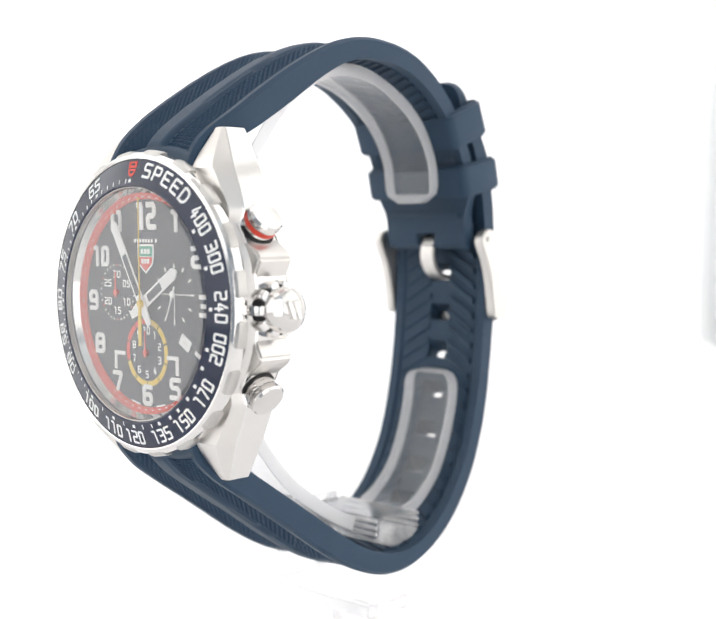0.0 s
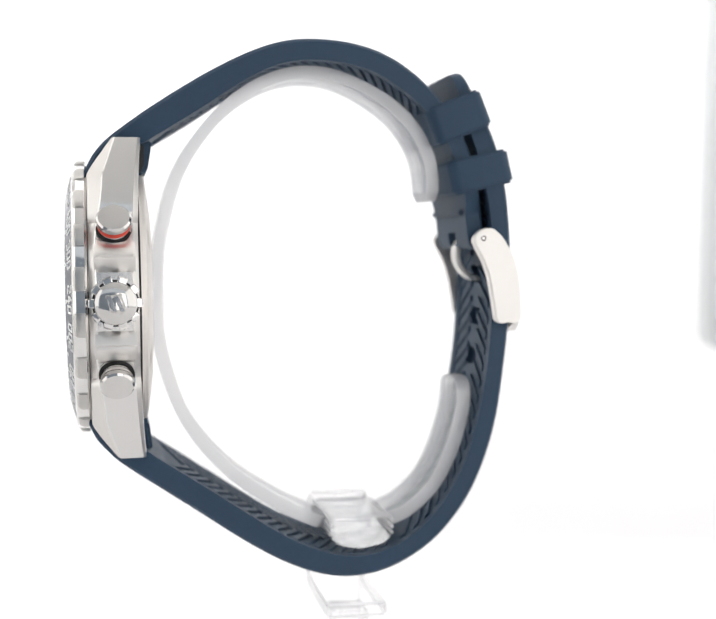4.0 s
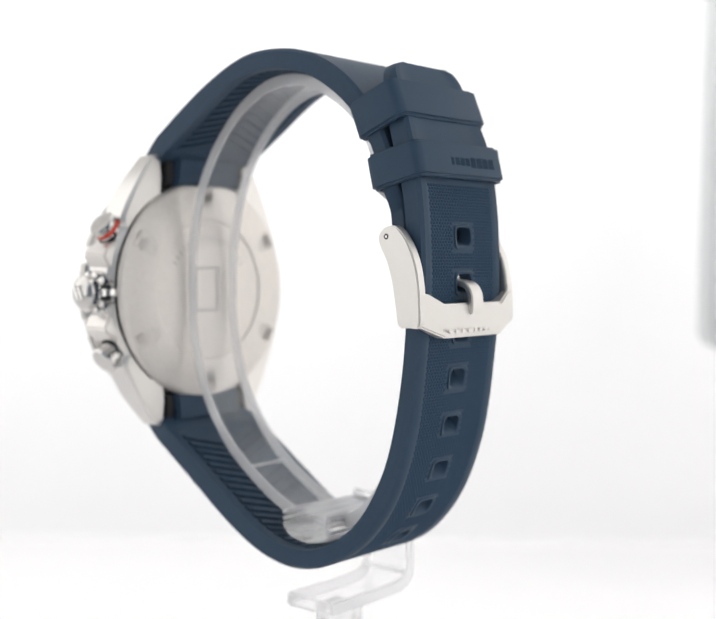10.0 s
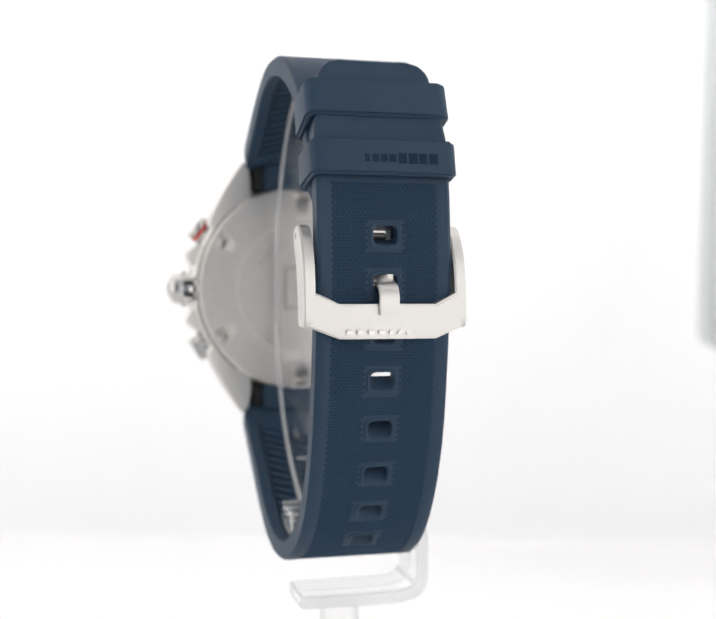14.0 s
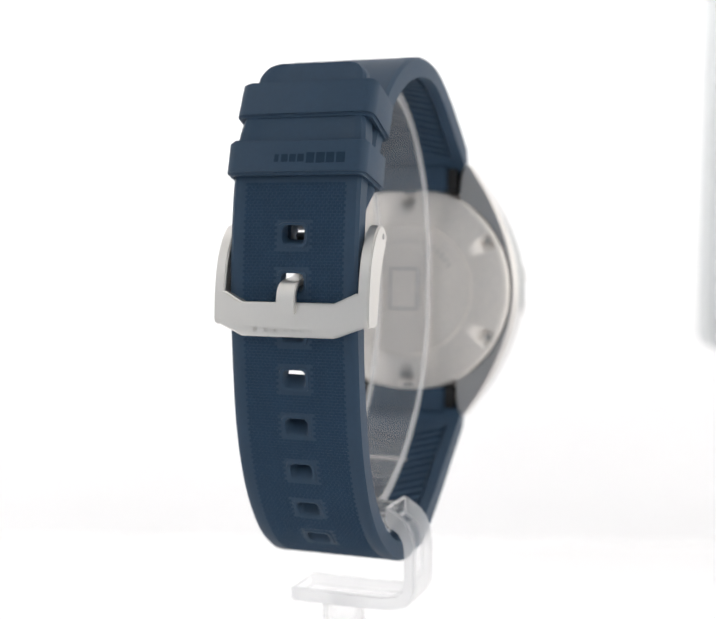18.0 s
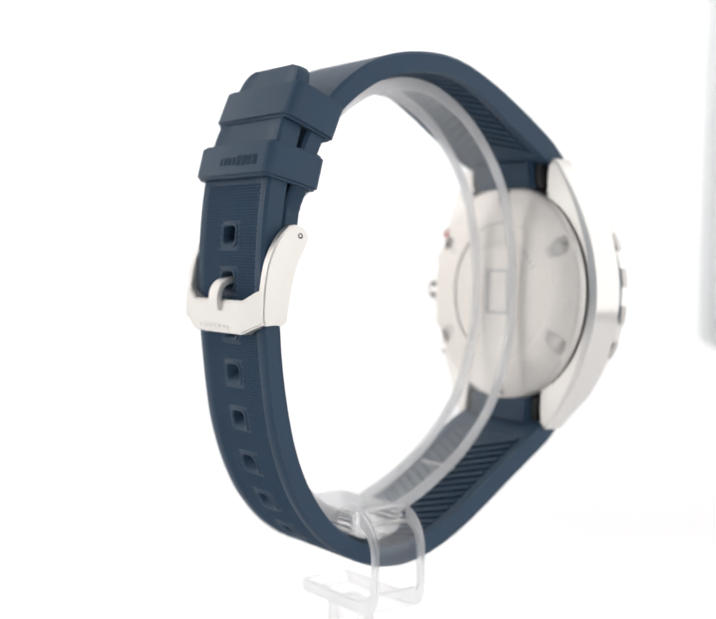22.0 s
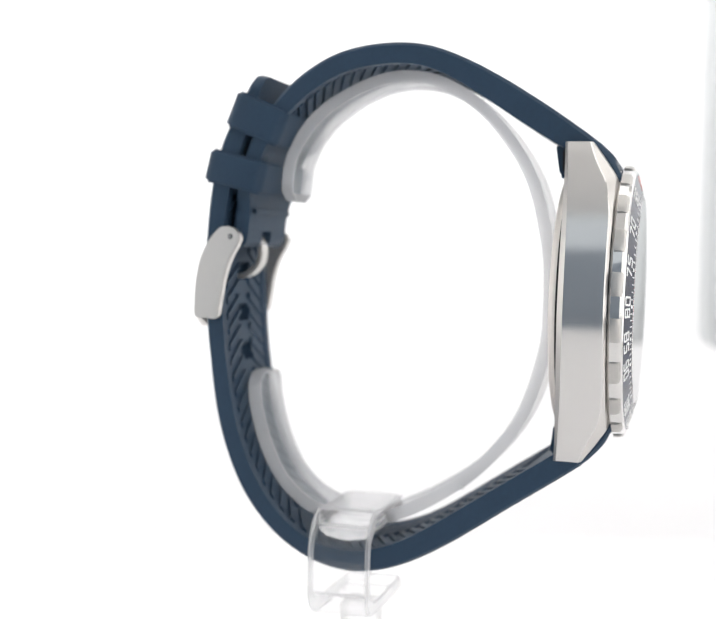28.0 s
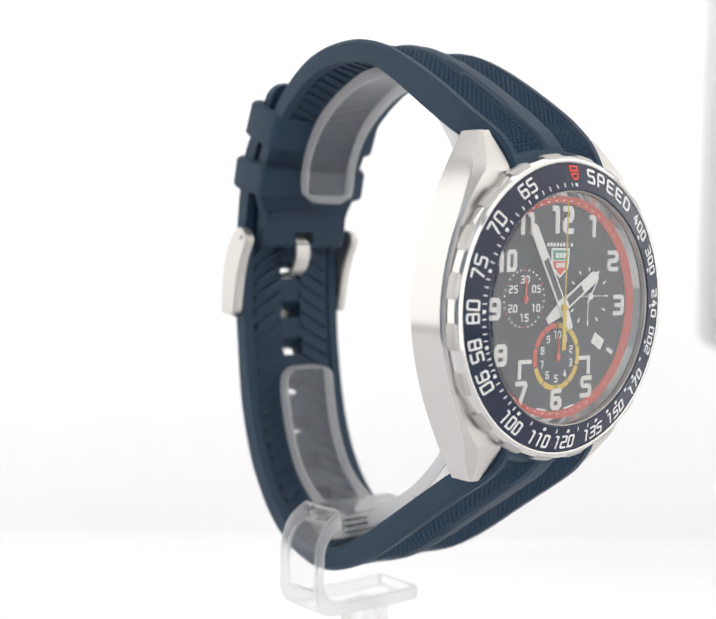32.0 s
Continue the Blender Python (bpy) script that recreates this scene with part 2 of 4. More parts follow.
def lettering(text, wide, high, w, deep=0.06, gap=0.42):
    """Squarish stroke letters as a bmesh: x to the right, z up, front towards -y, centred."""
    bm = bmesh.new()
    n = len(text)
    total = n * wide + (n - 1) * gap
    for i, ch in enumerate(text):
        x0 = -total / 2 + i * (wide + gap)
        for k, line in enumerate(GLYPHS[ch]):
            pts = [(x0 + w / 2 + a * (wide - w), -high / 2 + w / 2 + b * (high - w)) for a, b in line]
            # cut the corners a little
            soft = []
            ring = line[0] == line[-1]
            m = len(pts) - (1 if ring else 0)
            for q in range(m):
                prev, cur, nxt = pts[q - 1], pts[q], pts[(q + 1) % m]
                if not ring and q in (0, m - 1):
                    soft.append(cur)
                    continue
                for o in (prev, nxt):
                    ln = max(1e-6, hypot(o[0] - cur[0], o[1] - cur[1]))
                    f = min(w * 0.45, ln * 0.3) / ln
                    soft.append((cur[0] + (o[0] - cur[0]) * f, cur[1] + (o[1] - cur[1]) * f))
            if ring:
                soft.append(soft[0])
            stroke(bm, soft, w, -deep - 0.004 * k, 0.0)
    return fix(bm)


# ---- the white sweep, the tent and the grey panel ----
FRONT = -0.36            # the table's front edge


def build_tent():
    bm = bmesh.new()
    prof = [(FRONT, 0.0), (0.341, 0.0)] + [(0.341 + 0.003 * sin(a), 0.003 - 0.003 * cos(a)) for a in [radians(9 * k) for k in range(1, 11)]] + [(0.344, 0.72)]
    under = [(y + (0.004 if z > 0.002 else 0.0), z - (0.004 if z <= 0.003 else 0.0)) for y, z in reversed(prof)]
    prism(prof + under, -0.52, 0.52, "yz", bm)
    tagged(part("ground", bm, backdrop_mat, None, m=None, sharp=0.4), "seamless white paper sweep curving up behind the turntable", "backdrop", kind="structure")
    # the tent is open towards the camera, with the dim room behind it
    for name, wall, mat in (("wall_west", box(-0.53, -0.52, -0.45, 0.343, -0.004, 0.71), tent_mat), ("wall_east", box(0.52, 0.53, -0.45, 0.343, -0.004, 0.71), tent_mat), ("wall_room", box(-1.4, 1.4, -1.30, -1.28, -0.6, 1.0), front_mat)):
        tagged(part(name, wall, mat, None, m=None), "plain grey wall of the room" if name == "wall_room" else "plain fabric wall of the photo tent", "wall", kind="structure")
    tagged(part("floor", box(-1.4, 1.4, -1.28, FRONT, -0.64, -0.60), front_mat, None, m=None), "plain dark floor of the room before the table", "floor", kind="structure")
    tagged(part("ceiling", box(-0.53, 0.53, -0.49, 0.36, 0.71, 0.72), tent_mat, None, m=None), "plain white fabric top of the photo tent", "ceiling", kind="structure")
    ob = new("light_panel")
    ob.location = (0.1231, 0.21, Z0 - 0.0232)
    tagged(ob, "pale grey hanging light panel with rounded corners", "light panel")
    r = 0.006
    pts = [(r - r * cos(a), r - r * sin(a)) for a in [radians(15 * k) for k in range(7)]] + [(0.05, 0.0), (0.05, 0.58), (0.0, 0.58)]
    part("frame", prism(pts, 0.0, 0.018, "xz"), panel_mat, ob, m=None, bevel=0.002)
    part("edge_strip", box(0.0005, 0.004, -0.0012, 0.0, 0.012, 0.57), edge_mat, ob, m=None)


build_tent()

# ---- the wristwatch ----
watch = tagged(new("wristwatch"), "steel chronograph wristwatch with navy bezel and navy rubber strap", "watch")
watch.location = (0, 0, Z0)


def build_case():
    bm = bmesh.new()
    lathe([(19.6, -45.5), (21.4, -45.4), (21.9, -44.6), (21.6, -38.9), (20.9, -38.3), (19.9, -37.9), (19.9, -44.0)], 96, bm=bm, warp=lambda r, h, a: r + (1.0 * cos(a) ** 2 if r > 20.5 and h > -41 else 0.0))
    # two flanks that run out into the lugs
    for side in (-1, 1):
        rings = []
        for k in range(61):
            u = -1 + 2 * k / 60
            dz = 25.4 * u
            a = abs(u)
            xo = 12.45 + 10.15 * (1 - a ** 1.85)
            if side > 0:
                xo -= 1.3 * math.exp(-((abs(dz) - 11.6) / (3.2 if abs(dz) < 11.6 else 1.1)) ** 2)
            xi = 10.35 + 0.55 * max(0.0, min(1.0, (abs(dz) - 21.5) / 3)) + max(0.0, 1 - (dz / 17.5) ** 2) * 8.0
            yf = -45.1 + 4.0 * max(0.0, (abs(dz) - 19.6) / 5.8) ** 1.1
            yb = -37.95 + 0.75 * a ** 3
            ye = -45.0 + (0.8 if side > 0 else 0.0) * (1 - a) + 1.6 * ease((a - (0.3 if side > 0 else 0.5)) / 0.45) + 2.3 * max(0.0, (a - 0.75) / 0.25)
            xs = xo - 0.5 - 0.6 * max(0.0, ye - yf)
            c = 0.6 * (1 - a * a)
            sec = [(xi, yf - 0.45), (xs, yf - 0.3), (xo - 0.14, ye - 0.08), (xo, ye + 0.12), (xo, yb - 0.35 - c), (xo - 0.35 - c, yb), (xi + 0.3, yb + 0.2), (xi, yb)]
            rings.append([bm.verts.new((CC.x + side * x, y, CC.z + dz)) for x, y in sec])
        n = len(rings[0])
        for p, q in zip(rings, rings[1:]):
            for j in range(n):
                bm.faces.new((p[j], p[(j + 1) % n], q[(j + 1) % n], q[j])).material_index = {2: 1, 3: 2}.get(j, 0)
        bm.faces.new(rings[0])
        bm.faces.new(rings[-1])
    fix(bm)
    case = part("case_body", bm, [steel_brushed, steel_polished, steel_flank], watch, "brushed steel case with four faceted lugs", m=SET, sharp=0.35)
    # crown guards on the three o'clock side
    for s in (-1, 1):
        g = [(18.8, 3.3 * s), (21.7, 3.5 * s), (23.2, 6.3 * s), (23.3, 6.8 * s), (22.6, 7.8 * s), (19.4, 9.9 * s)]
        b = prism([(CC.x + x, CC.z + z) for x, z in g], -44.6, -38.4, "xz")
        part("crown_guard", b, steel_brushed, case, "brushed crown guard", m=SET, bevel=0.35)
    # case back
    plate = lathe([(0.01, -36.05), (13.3, -36.0), (13.6, -35.7), (14.1, -35.65), (17.8, -36.13), (17.9, -36.15), (19.9, -36.43), (20.0, -36.45), (20.7, -36.7), (21.1, -37.2), (21.3, -38.4), (0.01, -38.4)], 240, closed=False)
    for v in plate.verts:
        p = v.co - CC
        turn = math.degrees(atan2(p.x, p.z)) % 60
        if min(turn, 60 - turn) < 3.2 and 17.85 < hypot(p.x, p.z) < 19.95 and p.y > -37:
            v.co.y -= 1.2 if turn > 30 else 1.7
    back = part("case_back", plate, steel_back, watch, "screw-down brushed steel case back with six notches", m=SET, sharp=0.35)
    # black ring draws the shaded groove round the plate in colour
    part("rim", lathe([(21.15, -37.6), (21.36, -37.6), (21.36, -38.9), (21.15, -38.9)], 120), black_mat, back, m=SET)
    for k in range(18):
        b = box(-0.20, 0.20, -36.1, -36.0, 9.4, 10.6)
        b.transform(Matrix.Translation(CC) @ Matrix.Rotation(-radians(60 - 7 * k), 4, "Y"))
        part("engraving", b, steel_satin, back, "faint engraved mark", m=SET)


def build_bezel():
    prof = [(21.15, -47.85), (21.35, -47.9), (21.75, -47.72), (22.1, -47.25), (22.15, -46.9), (22.15, -45.9), (21.8, -45.55), (17.6, -45.55), (17.6, -47.4), (21.15, -47.4)]
    bz = part("bezel", lathe(prof, 192), steel_polished, watch, "polished steel bezel with grip pads round its edge", m=SET, sharp=0.4)
    for k in range(20):
        a = radians(9 + 18 * k)
        b = bmesh.new()
        rows = []
        for q in range(7):
            t = a + radians(4.7) * (q - 3) / 3
            e = 0.10 if q in (0, 6) else 0.0
            rows.append([b.verts.new(CC + Vector((r * sin(t), y, r * cos(t)))) for r, y in ((21.5, -45.95), (22.5 - e, -45.95), (22.5 - e, -46.9 + e), (22.32 - e, -47.35 + e), (21.6, -47.75))])
        for p, q in zip(rows, rows[1:]):
            for n in range(5):
                b.faces.new((p[n], p[(n + 1) % 5], q[(n + 1) % 5], q[n]))
        b.faces.new(rows[0])
        b.faces.new(rows[-1])
        fix(b)
        part("grip_pad", b, steel_satin, bz, "satin steel grip pad", m=SET, sharp=0.5)
    part("insert", lathe([(17.12, -48.85), (17.35, -48.95), (21.05, -47.82), (21.15, -47.7), (21.15, -47.45), (17.12, -47.45)], 160), insert_mat, bz, "navy blue tachymeter ring", m=SET)
    part("gasket", lathe([(16.98, -48.75), (17.1, -48.8), (17.1, -48.0), (16.98, -48.0)], 128), steel_satin, bz, m=SET)

    def stand(b, angle, r, flip=False):
        # lay the piece on the sloping ring, top outwards (or inwards)
        slope = Matrix.Rotation(-radians(17.0), 4, "X")
        m = Matrix.Translation(CC) @ Matrix.Rotation(radians(angle), 4, "Y") @ Matrix.Translation((0, -48.95 + (r - 17.35) * 0.3055, r)) @ slope
        if flip:
            m = m @ Matrix.Rotation(pi, 4, "Y")
        b.transform(m)
        return b
    for txt, ang, flip in (("65", 330.5, 0), ("70", 308, 0), ("75", 288, 0), ("80", 270, 0), ("85", 254, 1), ("90", 240, 1), ("100", 216, 1), ("110", 197, 1), ("120", 181, 1), ("135", 162, 1), ("150", 145, 1), ("170", 127, 1), ("200", 106, 1), ("240", 89, 0), ("300", 69, 0), ("400", 51.8, 0)):
        n = len(txt)
        for i, ch in enumerate(txt):
            wide, step = (1.5, 5.3) if n < 3 else (1.28, 4.5)
            step = -step if flip else step
            part("numeral", stand(lettering(ch, wide, 2.1, 0.32), ang + (i - (n - 1) / 2) * step, 19.6, flip), white_print, bz, "white " + ch, m=SET)
    for i, ch in enumerate("SPEED"):
        part("letter", stand(lettering(ch, 1.75, 2.3, 0.38), 10.8 + 6.75 * i, 19.6), white_print, bz, "white " + ch, m=SET)
    # red shield at twelve
    for pts in ([(-0.95, 1.1), (0.95, 1.1), (0.95, 0.1), (-0.95, 0.1)], [(-0.95, -0.06), (0.95, -0.06), (0.6, -0.95), (0, -1.25), (-0.6, -0.95)]):
        part("shield_mark", stand(prism(pts, -0.05, 0.01, "xz"), 0, 19.7), red_paint, bz, "red shield-shaped mark", m=SET)
    for pts in ([(-0.5, 0.82), (0.5, 0.82), (0.5, 0.5), (-0.5, 0.5)], [(-0.5, -0.36), (0.5, -0.36), (0.32, -0.68), (0, -0.84), (-0.32, -0.68)]):
        part("shield_field", stand(prism(pts, -0.062, 0.0, "xz"), 0, 19.7), insert_mat, bz, "dark field inside the red shield", m=SET)
    dots = [0, 54, 72, 90, 108, 117, 127, 135, 144, 151, 160, 180, 196.4, 216, 240, 254, 270, 288, 308.6, 332.3]
    for a in dots:
        part("dot", stand(box(-0.26, 0.26, -0.05, 0.01, -0.26, 0.26), a, 17.95), white_print, bz, m=SET)
    ticks = [166, 173, 188, 206] + [220 + 4 * k for k in range(5)] + [243 + 2.8 * k for k in range(4)] + [257 + 3.2 * k for k in range(4)] + [273.5 + 3.6 * k for k in range(4)] + [292 + 4.1 * k for k in range(4)] + [313 + 4.8 * k for k in range(4)] + [337 + 5 * k for k in range(5)]
    for a in ticks:
        part("tick", stand(box(-0.09, 0.09, -0.05, 0.01, -0.32, 0.32), a, 17.95), white_print, bz, m=SET)


YD = -46.1


def on_dial(b, x, z, lift=0.0, turn=0.0):
    b.transform(Matrix.Translation((CC.x + x, YD - lift, CC.z + z)) @ Matrix.Rotation(radians(turn), 4, "Y"))
    return b


def build_dial():
    dial = part("dial", lathe([(0.01, YD), (15.75, YD), (15.75, -44.6), (0.01, -44.6)], 128, closed=False), dial_mat, watch, "dark blue chronograph dial with three subdials", m=SET)
    part("red_track", lathe([(15.35, YD - 0.02), (16.3, YD - 0.78), (16.3, -44.8), (15.35, -44.8)], 128), red_paint, dial, "red minute track", m=SET)
    part("flange", lathe([(16.3, YD - 0.76), (16.85, -47.75), (17.05, -47.75), (17.05, -44.8), (16.3, -44.8)], 128), steel_polished, dial, "steel inner flange", m=SET)
    for k in range(60):
        b = box(-0.21, 0.21, -0.05, 0.0, -0.21, 0.21)
        a = radians(6 * k)
        b.transform(Matrix.Translation(CC + Vector((15.8 * sin(a), YD - 0.36, 15.8 * cos(a)))) @ Matrix.Rotation(a, 4, "Y") @ Matrix.Rotation(radians(-38), 4, "X"))
        part("minute_dot", b, white_print, dial, m=SET)
    for txt, x, z, wd, hg, st in (("12", 0.2, 12.9, 2.35, 4.1, 0.85), ("1", 7.1, 12.1, 2.2, 3.3, 0.72), ("2", 11.9, 6.9, 2.5, 3.2, 0.68), ("3", 13.6, 0.1, 2.5, 3.2, 0.66), ("5", 6.6, -12.1, 2.5, 3.3, 0.68), ("6", 0.0, -13.6, 2.4, 3.2, 0.70), ("7", -7.4, -12.1, 2.6, 3.3, 0.68), ("8", -11.9, -6.5, 2.5, 3.2, 0.70), ("9", -13.4, 0.1, 2.4, 3.2, 0.70), ("10", -11.3, 6.9, 2.0, 3.2, 0.66), ("11", -7.3, 12.2, 1.7, 3.3, 0.70)):
        part("numeral", on_dial(lettering(txt, wd, hg, st, 0.16, 0.2 if len(txt) > 1 else 0.4), x, z, 0.0), lume, dial, "white lume " + txt, m=SET)
    for s, x in ((1, -8.2), (-1, 7.4)):
        pts = [(x, -7.4), (x + 2.7 * s, -7.4), (x + 2.7 * s, -8.0), (x + 0.65 * s, -8.0), (x + 0.65 * s, -10.2), (x, -10.2)]
        part("bracket", prism([(CC.x + p, CC.z + q) for p, q in pts], YD - 0.1, YD + 0.1, "xz"), lume, dial, "white corner mark", m=SET)
    # maker's shield and illegible print
    part("emblem", prism([(CC.x + x, CC.z + z) for x, z in ((-1.95, 8.75), (1.95, 8.75), (1.95, 6.7), (1.65, 5.7), (0, 4.35), (-1.65, 5.7), (-1.95, 6.7))], YD - 0.09, YD, "xz"), white_print, dial, "white outline of the emblem", m=SET)
    part("emblem", on_dial(box(-1.65, 1.65, -0.12, 0.0, 0.0, 1.5), 0, 6.95), green_paint, dial, "green upper half of the emblem", m=SET)
    part("emblem", prism([(CC.x + x, CC.z + z) for x, z in ((-1.65, 6.85), (1.65, 6.85), (1.45, 5.9), (0, 4.75), (-1.45, 5.9))], YD - 0.12, YD, "xz"), red_paint, dial, "red lower half of the emblem", m=SET)
    for z, w in ((7.7, 0.62), (6.25, 0.5)):
        for k in (-1, 0, 1):
            part("emblem_bar", on_dial(box(-w / 2, w / 2, -0.16, -0.1, -0.36, 0.36), k * (w + 0.16), z), white_print, dial, m=SET)
    for k in range(8):
        x = -2.65 + 0.68 * k + (0.35 if k == 7 else 0.0)
        part("print_bar", on_dial(box(-0.23, 0.23, -0.03, 0.0, -0.27, 0.27), x, 9.25), white_print, dial, "white print bar", m=SET)
    for x, t in ((-3.0, 12), (3.0, -12)):
        part("print_bar", on_dial(box(-1.1, 1.1, -0.03, 0.0, -0.14, 0.14), x, -14.9, 0, t), white_print, dial, m=SET)
    # date window beside four o'clock
    part("date_window", on_dial(box(-1.25, 1.25, -0.08, 0.0, -0.85, 0.85), 9.0, -5.3, 0, 30), white_print, dial, "white date window", m=SET)
    part("date_bar", on_dial(box(-0.5, 0.5, -0.10, -0.07, -0.07, 0.07), 9.0, -5.3, 0, 30), steel_satin, dial, m=SET)
    part("hour_marker", on_dial(box(-0.75, 0.75, -0.1, 0.0, -0.3, 0.3), 11.9, -6.9, 0, 30), lume, dial, m=SET)

    def arc(cx, cz, r0, r1, a0, a1, lift):
        n = max(2, int((a1 - a0) / 6))
        pts = [(cx + r1 * sin(radians(a0 + (a1 - a0) * k / n)), cz + r1 * cos(radians(a0 + (a1 - a0) * k / n))) for k in range(n + 1)]
        pts += [(cx + r0 * sin(radians(a1 - (a1 - a0) * k / n)), cz + r0 * cos(radians(a1 - (a1 - a0) * k / n))) for k in range(n + 1)]
        return prism([(CC.x + x, CC.z + z) for x, z in pts], YD - lift, YD, "xz")
    # tenths counter at six
    for k in range(10):
        part("counter_arc", arc(-0.1, -7.25, 4.25, 5.05, 36 * k + 1.5, 36 * k + 34.5, 0.06), red_paint if k >= 7 else yellow_paint, dial, "red counter segment" if k >= 7 else "yellow counter segment", m=SET)
        a = radians(36 * (k + 1))
        part("numeral", on_dial(lettering(str(k + 1), 0.75, 1.15, 0.19, 0.04, 0.15), -0.1 + 3.25 * sin(a), -7.25 + 3.25 * cos(a), 0.04), white_print, dial, "white " + str(k + 1), m=SET)
    # half-hour counter at nine
    for k, txt in enumerate(("30", "05", "10", "15", "20", "25")):
        a = radians(60 * k)
        part("numeral", on_dial(lettering(txt, 0.8, 1.15, 0.2, 0.04, 0.22), -7.3 + 2.75 * sin(a), 1.45 + 2.75 * cos(a), 0.04), white_print, dial, "white " + txt, m=SET)
    for k in range(30):
        a = radians(12 * k)
        part("dot", on_dial(box(-0.13, 0.13, -0.04, 0.0, -0.13, 0.13), -7.3 + 4.15 * sin(a), 1.45 + 4.15 * cos(a), 0, 12 * k), red_paint if k % 5 == 0 else white_print, dial, m=SET)
    # running seconds at three
    part("cross_line", on_dial(box(-3.9, 3.9, -0.04, 0.0, -0.06, 0.06), 6.6, 1.55), white_print, dial, m=SET)
    part("cross_line", on_dial(box(-0.06, 0.06, -0.04, 0.0, -3.9, -0.07), 6.6, 1.55), white_print, dial, m=SET)
    for k in range(12):
        a = radians(30 * k)
        part("tick", on_dial(box(-0.13, 0.13, -0.05, 0.0, -0.36, 0.36), 6.6 + 4.1 * sin(a), 1.55 + 4.1 * cos(a), 0, 30 * k), white_print, dial, m=SET)

    # hands
    def hand(name, pts, a, lift, mat, label, thick=0.16):
        b = prism(pts, -thick, 0.0, "xz")
        b.transform(Matrix.Translation((CC.x, YD - lift, CC.z)) @ Matrix.Rotation(radians(a), 4, "Y"))
        return part(name, b, mat, watch, label, m=SET)

    def frame_hand(name, length, w, a, lift, label, lume_from):
        h = hand(name, [(-w * 0.35, -3.6), (w * 0.35, -3.6), (w * 0.65, -1.2), (w * 0.62, length - 0.9), (0.15, length), (-0.15, length), (-w * 0.62, length - 0.9), (-w * 0.65, -1.2)], a, lift, white_print, label)
        b = prism([(-w * 0.41, 1.5), (w * 0.41, 1.5), (w * 0.41, lume_from), (-w * 0.41, lume_from)], -0.19, -0.1, "xz")
        b.transform(Matrix.Translation((CC.x, YD - lift, CC.z)) @ Matrix.Rotation(radians(a), 4, "Y"))
        part("slot", b, dial_mat, h, "open slot of the hand", m=SET)
        b = prism([(-w * 0.4, lume_from), (w * 0.4, lume_from), (w * 0.4, length - 1.1), (-w * 0.4, length - 1.1)], -0.2, -0.1, "xz")
        b.transform(Matrix.Translation((CC.x, YD - lift, CC.z)) @ Matrix.Rotation(radians(a), 4, "Y"))
        part("lume", b, lume, h, m=SET)
    frame_hand("hour_hand", 9.4, 1.45, 57.5, 0.55, "white-framed hour hand", 5.2)
    frame_hand("minute_hand", 14.2, 1.25, 330, 0.85, "white-framed minute hand", 8.2)
    sec = hand("chronograph_hand", [(-0.36, -6.2), (0.36, -6.2), (0.3, -1.0), (0.09, 0.5), (0.06, 15.6), (-0.06, 15.6), (-0.09, 0.5), (-0.3, -1.0)], 0, 1.2, yellow_paint, "slim yellow chronograph hand")
    part("hub", lathe([(0.01, YD - 1.45), (0.5, YD - 1.45), (0.6, YD - 1.3), (0.6, YD)], 32, closed=False), yellow_paint, sec, m=SET)
    for cx, cz, ln in ((-0.1, -7.25, 3.2), (-7.3, 1.45, 3.1)):
        b = prism([(-0.22, -0.7), (0.22, -0.7), (0.08, ln), (-0.08, ln)], -0.12, 0.0, "xz")
        h = part("counter_hand", on_dial(b, cx, cz, 0.3), red_paint, watch, "red counter hand", m=SET)
        part("hub", lathe([(0.01, YD - 0.5), (0.42, YD - 0.5), (0.42, YD)], 24, centre=CC + Vector((cx, 0, cz)), closed=False), red_paint, h, m=SET)
    # running seconds hand, turning about its own pivot
    b = prism([(-0.14, -1.2), (0.14, -1.2), (0.07, 3.4), (-0.07, 3.4)], -0.12, 0.0, "xz")
    lathe([(0.01, -0.2), (0.5, -0.2), (0.5, 0.1)], 24, centre=Vector((0, 0, 0)), closed=False, bm=b)
    return part("seconds_hand", b, white_print, watch, "small white running seconds hand", m=Matrix.Scale(MM, 4))


def build_crystal():
    prof = [(0.01, -49.0), (16.65, -49.0), (16.95, -48.75), (16.95, -47.8), (0.01, -47.8)]
    b = lathe(prof, 96, closed=False)
    for f in b.faces:
        f.material_index = 0 if f.calc_center_median().y < -48.7 else 1
    part("crystal", b, [glass_mat, glass_coated], watch, "clear flat sapphire crystal", m=SET, sharp=0.2)


